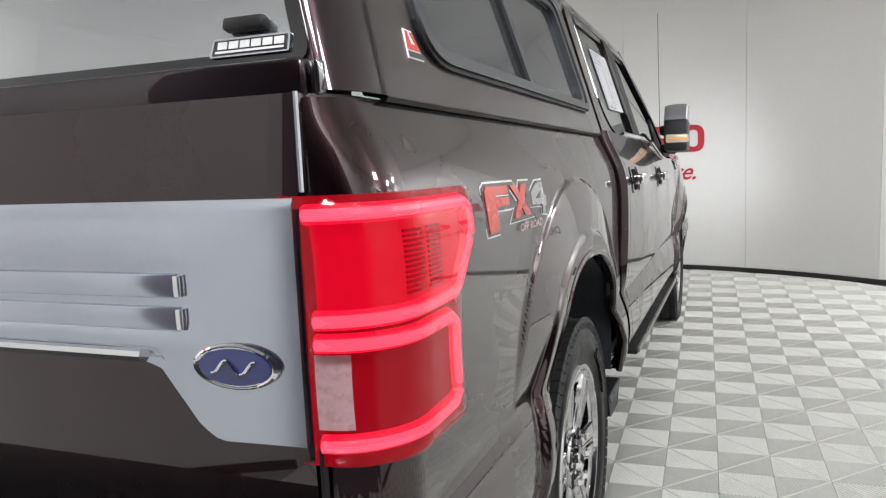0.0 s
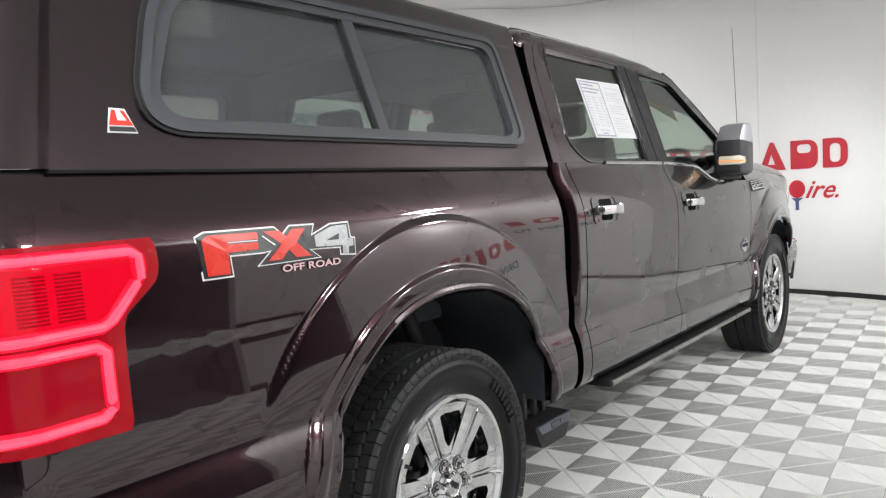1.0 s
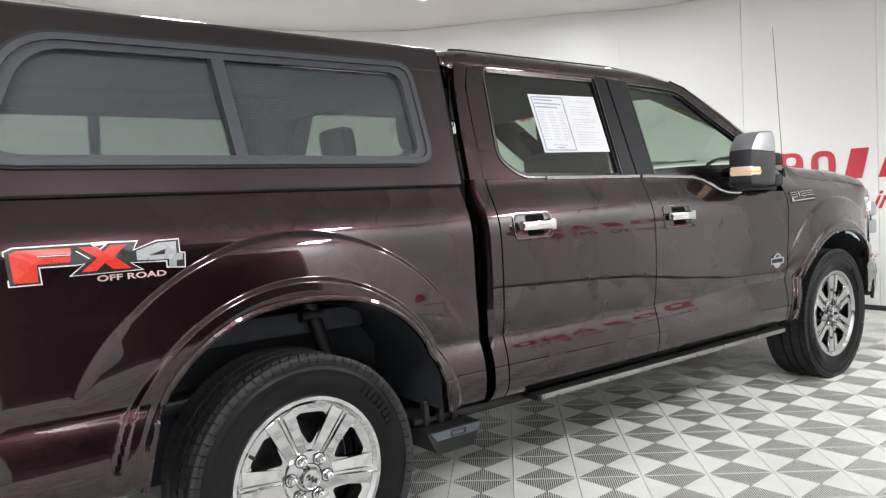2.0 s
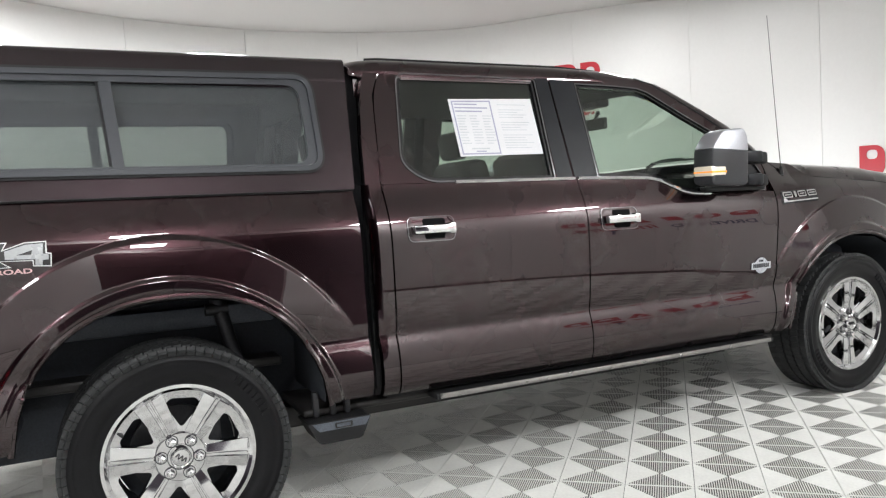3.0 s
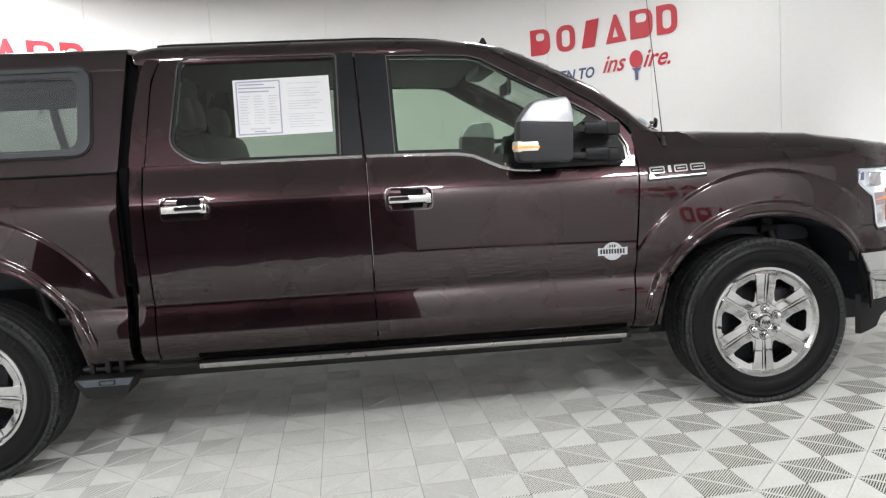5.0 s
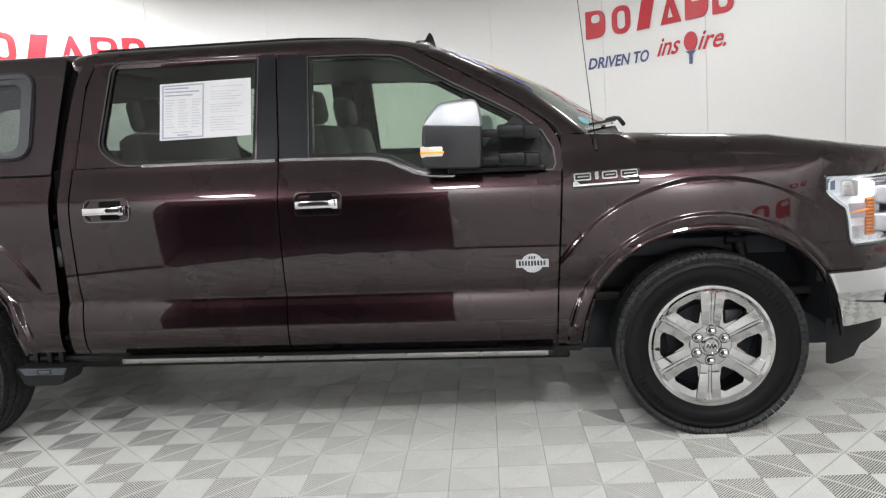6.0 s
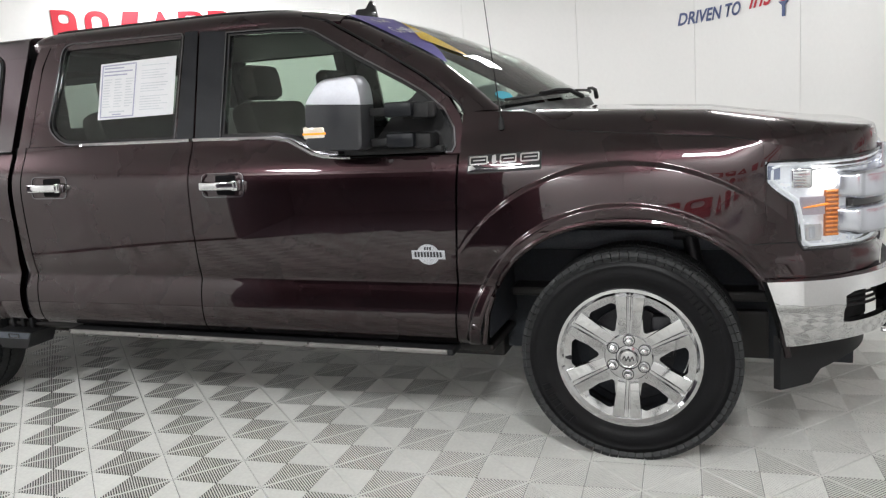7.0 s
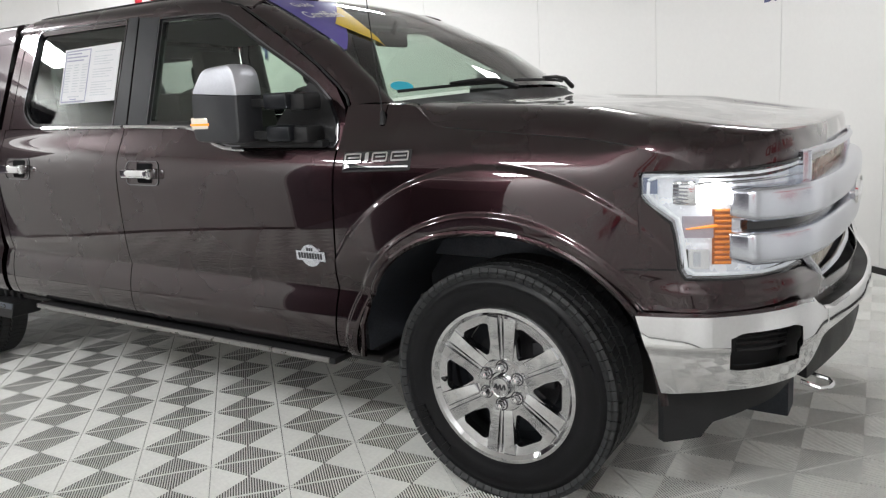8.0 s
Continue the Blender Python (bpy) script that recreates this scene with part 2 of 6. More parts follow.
def sheet(fn, nu, nv, thick=None):
    """A grid mesh out of fn(u, v) -> place; thick: a vector by which its rim is turned in."""
    bm = bmesh.new()
    g = [[bm.verts.new(fn(i / nu, j / nv)) for j in range(nv + 1)] for i in range(nu + 1)]
    for i in range(nu):
        for j in range(nv):
            bm.faces.new((g[i][j], g[i + 1][j], g[i + 1][j + 1], g[i][j + 1]))
    if thick is not None:
        rim = [g[i][0] for i in range(nu + 1)] + [g[nu][j] for j in range(1, nv + 1)] + [g[i][nv] for i in range(nu - 1, -1, -1)] + [g[0][j] for j in range(nv - 1, 0, -1)]
        back = [bm.verts.new(v.co + Vector(thick)) for v in rim]
        k = len(rim)
        for i in range(k):
            bm.faces.new((rim[i], rim[(i + 1) % k], back[(i + 1) % k], back[i]))
    return bm


def plate(outer, holes, place, thick):
    """A flat plate with holes: outlines in (a, b), laid by place(a, b), made thick by a vector."""
    bm = bmesh.new()
    edges = []
    loops = []
    for loop in [outer] + list(holes):
        vs = [bm.verts.new((a, b, 0)) for a, b in loop]
        loops.append(vs)
        edges += [bm.edges.new((vs[i], vs[(i + 1) % len(vs)])) for i in range(len(vs))]
    bmesh.ops.triangle_fill(bm, edges=edges, use_beauty=True, use_dissolve=False, normal=(0, 0, 1))
    front = list(bm.faces)
    flat = {v: Vector(place(v.co.x, v.co.y)) for v in bm.verts}
    t = Vector(thick)
    twin = {v: bm.verts.new(flat[v] + t) for v in list(bm.verts)}
    for v, p in flat.items():
        v.co = p
    for f in front:
        bm.faces.new([twin[v] for v in reversed(f.verts)])
    for vs in loops:
        k = len(vs)
        for i in range(k):
            bm.faces.new((vs[i], vs[(i + 1) % k], twin[vs[(i + 1) % k]], twin[vs[i]]))
    return bm


def rounded(pts, r=0.04, seg=5):
    """A closed outline with rounded corners; r is a number or one per corner."""
    out = []
    n = len(pts)
    for i in range(n):
        p, a, b = Vector(pts[i]), Vector(pts[i - 1]), Vector(pts[(i + 1) % n])
        rr = r[i] if isinstance(r, (list, tuple)) else r
        da, db = (a - p), (b - p)
        rr = min(rr, da.length * 0.48, db.length * 0.48)
        if rr <= 1e-5:
            out.append((p.x, p.y))
            continue
        s, e = p + da.normalized() * rr, p + db.normalized() * rr
        for k in range(seg + 1):
            t = k / seg
            q = s * (1 - t) ** 2 + p * 2 * t * (1 - t) + e * t ** 2
            out.append((q.x, q.y))
    return out


def inset(loop, d):
    """The outline moved inwards by d (counter-clockwise or clockwise alike)."""
    n = len(loop)
    area = sum(loop[i][0] * loop[(i + 1) % n][1] - loop[(i + 1) % n][0] * loop[i][1] for i in range(n))
    s = 1 if area > 0 else -1
    out = []
    for i in range(n):
        a, p, b = Vector(loop[i - 1]), Vector(loop[i]), Vector(loop[(i + 1) % n])
        d1, d2 = (p - a), (b - p)
        if d1.length < 1e-9 or d2.length < 1e-9:
            out.append(tuple(p))
            continue
        n1, n2 = Vector((-d1.y, d1.x)).normalized() * s, Vector((-d2.y, d2.x)).normalized() * s
        m = (n1 + n2)
        m = m.normalized() * min(d / max(m.normalized().dot(n1), 0.4), 2 * d)
        out.append(tuple(p + m))
    return out


def ramp(x, *pairs):
    """Smooth curve through (x, value) pairs, straight between them."""
    return float(np.interp(x, [p[0] for p in pairs], [p[1] for p in pairs]))


def smooth01(a, b, x):
    t = min(max((x - a) / (b - a), 0.0), 1.0)
    return t * t * (3 - 2 * t)

# ---- the booth: floor, round wall, ceiling ----
def wall_radius(a):
    """The wall's distance from the booth's middle; it opens out on the side where the camera goes."""
    d = math.degrees(math.atan2(math.sin(a), math.cos(a)))
    if d > 150:
        d -= 360
    return WALL_R + 0.75 * smooth01(-36, -50, d) * (1 - smooth01(-166, -196, d)) - 0.30 * smooth01(22, 40, d) * (1 - smooth01(46, 66, d))


def on_wall(a, z, proud=0.0):
    r = wall_radius(a) - proud
    return Vector((MID[0] + r * math.cos(a), MID[1] + r * math.sin(a), z))


def wall_strip(a0, a1, z0, z1, proud, deep, steps):
    bm = bmesh.new()
    cols = []
    for i in range(steps + 1):
        a = a0 + (a1 - a0) * i / steps
        cols.append([bm.verts.new(on_wall(a, z, p)) for p, z in ((proud, z0), (proud, z1), (-deep, z1), (-deep, z0))])
    for A, B in zip(cols, cols[1:]):
        for k in range(4):
            bm.faces.new((A[k], A[(k + 1) % 4], B[(k + 1) % 4], B[k]))
    bm.faces.new(cols[0])
    bm.faces.new(cols[-1])
    return bm


# two wide entrances, beside the truck and behind its tail, open on an unlit hall
OPENINGS = ((radians(-118), radians(-86)), (radians(178), radians(212)))
DOOR_H = 2.75
for a0, a1 in ((OPENINGS[0][1], OPENINGS[1][0]), (OPENINGS[1][1], OPENINGS[0][0] + math.tau)):
    steps = max(int((a1 - a0) * 32), 8)
    wall = tagged(part("wall_round", wall_strip(a0, a1, -0.03, WALL_H, -0.012, 0.16, steps), M_WALL), "smooth white painted curved booth wall", "wall", kind="structure")
    count = max(round((a1 - a0) / 0.285), 2)
    for k in range(count):
        part("wall_panel", wall_strip(a0 + (a1 - a0) * k / count + 0.0004, a0 + (a1 - a0) * (k + 1) / count - 0.0004, 0.0, WALL_H - 0.002, 0.0, 0.011, 10), M_WALL, wall)
    tagged(part("baseboard", wall_strip(a0, a1, 0.0, 0.045, 0.012, -0.001, steps), M_BASE), "black rubber baseboard along the curved wall", "baseboard", kind="structure")
for a0, a1 in OPENINGS:
    tagged(part("wall_lintel", wall_strip(a0, a1, DOOR_H, WALL_H, 0.0, 0.16, 24), M_WALL), "white wall above the wide booth entrance", "wall", kind="structure")
    mid = (a0 + a1) / 2
    away = Vector((math.cos(mid), math.sin(mid), 0)) * 3
    side = Vector((-math.sin(mid), math.cos(mid), 0)) * .4
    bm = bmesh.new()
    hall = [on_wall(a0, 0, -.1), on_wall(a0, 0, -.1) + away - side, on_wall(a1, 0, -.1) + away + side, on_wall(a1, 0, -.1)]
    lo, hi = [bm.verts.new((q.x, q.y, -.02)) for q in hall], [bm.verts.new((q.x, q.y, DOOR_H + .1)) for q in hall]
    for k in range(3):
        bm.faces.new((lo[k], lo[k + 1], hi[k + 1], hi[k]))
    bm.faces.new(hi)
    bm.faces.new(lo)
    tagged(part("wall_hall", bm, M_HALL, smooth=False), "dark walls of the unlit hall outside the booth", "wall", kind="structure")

bm = bmesh.new()
ring = [bm.verts.new(on_wall(math.tau * i / 120, WALL_H + 0.001, -0.16)) for i in range(120)]
bm.faces.new(ring)
r = bmesh.ops.extrude_face_region(bm, geom=list(bm.faces))
bmesh.ops.translate(bm, verts=[v for v in r["geom"] if isinstance(v, bmesh.types.BMVert)], vec=(0, 0, 0.1))
tagged(part("ceiling", bm, M_CEIL, smooth=False), "plain grey painted booth ceiling", "ceiling", kind="structure")

# Ceiling lamps: square frame and a glowing diffuser.
def ceiling_lamp(x, y, turn, sx, sy):
    ob = thing("ceiling_lamp", "square white ceiling lamp with lit diffuser", "lamp", "booth ceiling lamps", at=(x, y, WALL_H))
    ob.rotation_euler = (0, 0, turn)
    out = [(-sx / 2 - .03, -sy / 2 - .03), (sx / 2 + .03, -sy / 2 - .03), (sx / 2 + .03, sy / 2 + .03), (-sx / 2 - .03, sy / 2 + .03)]
    hole = [(-sx / 2, -sy / 2), (sx / 2, -sy / 2), (sx / 2, sy / 2), (-sx / 2, sy / 2)]
    part("frame", plate(out, [hole], lambda a, b: (a, b, -0.05), (0, 0, 0.049)), M_DECALWHITE, ob, smooth=False)
    part("diffuser", plate(hole, [], lambda a, b: (a, b, -0.03), (0, 0, 0.01)), M_LAMPGLOW, ob, smooth=False)


for lx, ly, _ in LAMPS:
    ceiling_lamp(lx, ly, 0, 0.42, 0.42)


# ---- lettering ----
def text_mesh(words, size, shear=0.0, bold=0.0, wide=1.0):
    """Words in the built-in font as a flat bmesh in x and y, from x = 0."""
    cu = bpy.data.curves.new("lettering", "FONT")
    cu.body, cu.size, cu.shear, cu.offset, cu.resolution_u = words, size, shear, bold, 3
    ob = new("lettering", cu)
    bpy.context.view_layer.update()
    me = bpy.data.meshes.new_from_object(ob.evaluated_get(bpy.context.evaluated_depsgraph_get()))
    bpy.data.objects.remove(ob)
    b = bmesh.new()
    b.from_mesh(me)
    bpy.data.meshes.remove(me)
    lo = min(v.co.x for v in b.verts)
    for v in b.verts:
        v.co.x = (v.co.x - lo) * wide
    return b


def bend_on_wall(b, a_left, z0, proud=0.004):
    """Lay a flat bmesh on the wall; x runs clockwise from the angle a_left, as one reads it from inside."""
    for v in b.verts:
        a = a_left - v.co.x / wall_radius(a_left)
        v.co = on_wall(a, z0 + v.co.y, proud + v.co.z)
    return b


def wall_sign(a_left, z0, width):
    """The dealer's wall sign: six red slab shapes, a slogan below, and a red disc with a blue pin."""
    s = width / 1.75
    sign = thing("wall_sign", "red and slate-blue dealer sign with slogan on the white wall", "sign", "dealer wall signs", at=on_wall(a_left, z0, 0))
    base = Matrix.Translation(-on_wall(a_left, z0, 0))
    H, W = 0.27 * s, 0.22 * s

    for k in range(6):
        x0 = k * 0.295 * s
        w, h, st = W + (0.03 * s if k in (3, 4) else 0), H, 0.062 * s
        if k in (0, 1, 4, 5):   # rounded slabs with a hollow middle
            outer = rounded([(x0, 0), (x0 + w, 0), (x0 + w, h), (x0, h)], [0.01, 0.1 * s, 0.1 * s, 0.01] if k != 1 else 0.12 * s)
            inner = rounded([(x0 + st, .05 * s), (x0 + w - st, .05 * s), (x0 + w - st, h - .05 * s), (x0 + st, h - .05 * s)], 0.07 * s)
            if k in (0, 4):
                inner = rounded([(x0 + st, h * .55), (x0 + w - st, h * .55), (x0 + w - st, h - .04 * s), (x0 + st, h - .04 * s)], 0.04 * s)
            b = plate(outer, [inner], lambda p, q: (p, q, 0), (0, 0, 0.006))
        elif k == 2:            # a leaning slab
            b = plate([(x0, 0), (x0 + w * .7, 0), (x0 + w, h), (x0 + w * .3, h)], [], lambda p, q: (p, q, 0), (0, 0, 0.006))
        else:                   # a wedge
            b = plate([(x0, 0), (x0 + w, 0), (x0 + w * .55, h), (x0 + w * .42, h)], [[(x0 + w * .33, h * .2), (x0 + w * .60, h * .2), (x0 + w * .46, h * .6)]], lambda p, q: (p, q, 0), (0, 0, 0.006))
        bend_on_wall(b, a_left, z0)
        bmesh.ops.transform(b, matrix=base, verts=b.verts)
        part("slab_shape", b, M_SIGNRED, sign, smooth=False)
    for words, size, sh, bold, x, y, m, nm in (("DRIVEN TO", 0.150, 0.25, 0.004, 0.01, -0.30, M_SIGNBLUE, "slogan_start"), ("ins", 0.24, 0.45, 0.003, 0.83, -0.275, M_SIGNRED, "slogan_end"), ("ire.", 0.24, 0.45, 0.003, 1.31, -0.275, M_SIGNRED, "slogan_end")):
        b = text_mesh(words, size * s, sh, bold * s, 0.92 if nm == "slogan_start" else 1.0)
        for v in b.verts:
            v.co.x += x * s
            v.co.y += y * s
        bend_on_wall(b, a_left, z0, 0.006)
        bmesh.ops.transform(b, matrix=base, verts=b.verts)
        part(nm, b, m, sign, smooth=False)
    b = plate([(1.235 * s + .075 * s * math.cos(k * math.tau / 24), -.19 * s + .085 * s * math.sin(k * math.tau / 24)) for k in range(24)], [], lambda p, q: (p, q, 0), (0, 0, 0.007))
    bend_on_wall(b, a_left, z0)
    bmesh.ops.transform(b, matrix=base, verts=b.verts)
    part("disc", b, M_SIGNRED, sign, smooth=False)
    b = plate([(1.220 * s, -.39 * s), (1.250 * s, -.39 * s), (1.250 * s, -.305 * s), (1.290 * s, -.275 * s), (1.180 * s, -.275 * s), (1.220 * s, -.305 * s)], [], lambda p, q: (p, q, 0), (0, 0, 0.009))
    bend_on_wall(b, a_left, z0)
    bmesh.ops.transform(b, matrix=base, verts=b.verts)
    part("pin", b, M_SIGNBLUE, sign, smooth=False)
    return sign


wall_sign(radians(8.5), 1.20, 1.75)
wall_sign(radians(65.0), 2.29, 1.75)
wall_sign(radians(152.0), 2.32, 1.75)
wall_sign(radians(-42.0), 1.20, 1.75)

# ---- the pickup truck: body shapes ----
WB = 3.683
PROF = ((.455, .955), (.48, .980), (.505, .992), (.54, .9985), (.575, 1.0), (.61, .9975), (.64, .993), (.67, .986), (.709, .974), (.717, .9755), (.74, .981), (.77, .986), (.81, .990), (.85, .9925), (.90, .995), (.95, .9965), (1.06, .9975), (1.12, .9965), (1.15, .993), (1.19, .983), (1.22, .965), (1.27, .94), (1.32, .912))


PROF_Z = np.linspace(.40, 1.40, 401)


def soft_profile(sigma):
    raw = np.interp(PROF_Z, [q[0] for q in PROF], [q[1] for q in PROF])
    n = int(3 * sigma / .0025)
    ker = np.exp(-.5 * (np.arange(-n, n + 1) * .0025 / sigma) ** 2)
    pad = np.concatenate([np.full(n, raw[0]), raw, np.full(n, raw[-1])])
    return np.convolve(pad, ker / ker.sum(), "valid")


PROF_W = soft_profile(.006) + (soft_profile(.042) - soft_profile(.006)) * np.clip((PROF_Z - .76) / .1, 0, 1)


def arch_dist(x, z):
    return min(math.hypot(x, z - .395), math.hypot(x - WB, z - .40))


def half_width(x, z):
    """Half the body's width at a place along it and a height above the ground line."""
    w = float(np.interp(z, PROF_Z, PROF_W))
    if x < .8:
        w -= .030 * smooth01(.60, .95, z)
    w -= .03 * smooth01(3.2, 4.2, x)
    # the wheel-arch blister: a small step, a gentle rise, and a proud lip
    r = arch_dist(x, z)
    if r < .79:
        fade = smooth01(.70, .88, z)
        w += fade * (.009 * smooth01(.772, .754, r) + .021 * min(max((.758 - r) / .14, 0), 1))
        if z > .46:
            w += (.009 + .010 * (1 - fade)) * smooth01(.628, .606, r) - .006 * smooth01(.582, .560, r)
    return w


def arch_low(x, low):
    """The lower edge of a panel where the wheel openings cut into it."""
    z = low
    for xc, zc in ((0.02, .385), (WB, .395)):
        d = abs(x - xc) / .545
        if d < 1:
            z = max(z, zc + .565 * (1 - d ** 2.3) ** (1 / 2.3))
    return z


def clustered(a, b, n, centres):
    """n + 1 places from a to b, set closer together about the centres, where the wheel openings end."""
    q = np.linspace(a, b, 4001)
    weight = 1 + sum(7 * np.exp(-((q - c) / .022) ** 2) for c in centres)
    run = np.concatenate([[0], np.cumsum((weight[1:] + weight[:-1]) / 2)])
    return np.interp(np.linspace(0, run[-1], n + 1), run, q)


def glass_y(z):
    return .907 - .318 * (z - 1.315)


truck = thing("pickup_truck", "dark brown metallic crew-cab pickup truck with chrome wheels, parked on tiles", "truck")


def tpart(name, bm, m, parent=None, label="", **k):
    return part(name, bm, m, parent or truck, label, rake=True, **k)


def side_panel(s, x0, x1, low, high, nx, nz, lean0=0.0, lean1=0.0, cut=True):
    """A stretch of the body side; low and high are functions of x; the ends lean with height."""
    def fn(u, v):
        xn = x0 + (x1 - x0) * u
        lo = arch_low(xn, low(xn)) if cut else low(xn)
        z = lo + (high(xn) - lo) * v
        x = xn + (lean0 * (1 - u) + lean1 * u) * (z - .8)
        return (x, s * half_width(x, z), z)
    return sheet(fn, nx, nz, (0, -s * .035, 0))


def belt(x):
    return ramp(x, (.8, 1.318), (1.9, 1.314), (2.25, 1.304), (2.32, 1.292), (2.44, 1.236), (2.50, 1.222), (2.58, 1.216), (3.1, 1.214))


# Rear corner of the bed in plan: along the side, round the corner, along the tail.
BED_X0, BED_XC, BED_R = .743, -1.135, .095
BED_L1 = BED_X0 - BED_XC
BED_L2 = BED_L1 + BED_R * math.pi / 2
BED_END = BED_L2 + .012


def bed_place(d, z, s, proud=0.0):
    """A place on the bed's side: d runs from the bed's front end along the side and round the rear corner."""
    if d <= BED_L1:
        x = BED_X0 - d
        return Vector((x, s * (half_width(x, z) + proud), z))
    w = half_width(BED_XC, z)
    if d <= BED_L2:
        a = (d - BED_L1) / BED_R
        r = BED_R + proud
        return Vector((BED_XC - r * math.sin(a), s * (w - BED_R + r * math.cos(a)), z))
    return Vector((BED_XC - BED_R - proud, s * (w - BED_R - (d - BED_L2)), z))


def bed_side(s):
    cols = clustered(0, BED_END, 280, (BED_X0 - .562, BED_X0 + .522, BED_L1 + .07))

    def fn(u, v):
        d = float(cols[round(u * 280)])
        x = BED_X0 - d
        lo = arch_low(x, .475) if x > -.7 else .475 + .09 * smooth01(-.75, -1.1, x)
        z = lo + (1.296 - lo) * v
        return bed_place(d, z, s)
    ob = tpart("bed_side", sheet(fn, 280, 110, (0, -s * .03, 0)), M_PAINT)
    # thin rolled rail below the cap
    bm = bmesh.new()
    add_tube(bm, [bed_place(BED_END * k / 60, 1.294, s, -.010) for k in range(61)], .008, 6)
    tpart("bed_rail", bm, M_BLACK, ob)


def tail_front(z):
    return ramp(z, (.815, 1.735), (.83, 1.728), (1.005, 1.728), (1.03, 1.722), (1.085, 1.655), (1.11, 1.645), (1.155, 1.645), (1.17, 1.652))


def tail_lamp(s):
    """Wrap-round rear lamp: red lens, lit tubes, a white reversing lens."""
    def lay(u, v, lo, hi, pad, proud):
        z = lo + (hi - lo) * v
        d0, d1 = tail_front(min(max(z, .815), 1.17)) + pad, BED_END - .002 - pad * .8
        return bed_place(d0 + (d1 - d0) * u, z, s, proud)
    lamp = tpart("tail_lamp", sheet(lambda u, v: lay(u, v, .815, 1.17, 0, .010), 30, 26, (0, -s * .02, 0)), M_RED, None, "lit red wrap-round tail lamp")

    def strip(name, lo, hi, pad, proud, m):
        tpart(name, sheet(lambda u, v: lay(u, v, lo, hi, pad, proud), 24, 10, (0, -s * .004, 0)), m, lamp)
    strip("upper_reflector", 1.024, 1.140, .026, .0125, M_REDLIT)
    strip("lower_reflector", .862, .972, .030, .0125, M_REDDIM)

    def tube(name, loop, r=.0085):
        bm = bmesh.new()
        pts = []
        for (d0, z0), (d1, z1) in zip(loop, loop[1:]):
            n = max(2, int(math.hypot(d1 - d0, z1 - z0) / .012))
            pts += [bed_place(d0 + (d1 - d0) * k / n, z0 + (z1 - z0) * k / n, s, .011) for k in range(n)]
        pts.append(bed_place(*loop[-1], s, .011))
        add_tube(bm, pts, r, 8)
        core = tpart(name, bm, M_REDGUIDE, lamp, "glowing red light tube")
        bm = bmesh.new()
        add_tube(bm, [q + (q - Vector((-.95, s * .75, q.z))).normalized() * (r - .0045) for q in pts], .0085, 8)
        tpart("light_core", bm, M_REDGLOW, core, "brightest line of the light tube")
    e = BED_END - .016
    tube("light_tube", [(e, 1.146), (1.706, 1.148), (1.690, 1.138), (1.690, 1.098), (1.752, 1.026), (1.772, 1.016), (e, 1.010)], .0135)
    tube("light_tube", [(e, .980), (1.786, .982), (1.768, .970), (1.767, .866), (1.786, .852), (e, .846)], .0135)
    tpart("reversing_lens", sheet(lambda u, v: bed_place(BED_END - .056 + .040 * u, .866 + .100 * v, s, .0145), 4, 10, (0, -s * .003, 0)), mat("frosted_white_lens", (.50, .44, .44), .3, 0, coat=.6, spread=.12, scale=90), lamp, "white reversing lens")
    for d0 in (1.800, 1.862):
        for k in range(13):
            tpart("lens_rib", sheet(lambda u, v: bed_place(d0 + .046 * u, 1.036 + .0068 * k + .0034 * v, s, .0150), 6, 1, (0, -s * .003, 0)), M_RED, lamp)
    cover = tpart("lamp_cover", sheet(lambda u, v: lay(u, v, .815, 1.17, .001, .030 - .016 * max(abs(2 * u - 1), abs(2 * v - 1)) ** 8), 40, 40), M_REDCOVER, lamp, "clear red outer lens")
    cover.visible_shadow = False


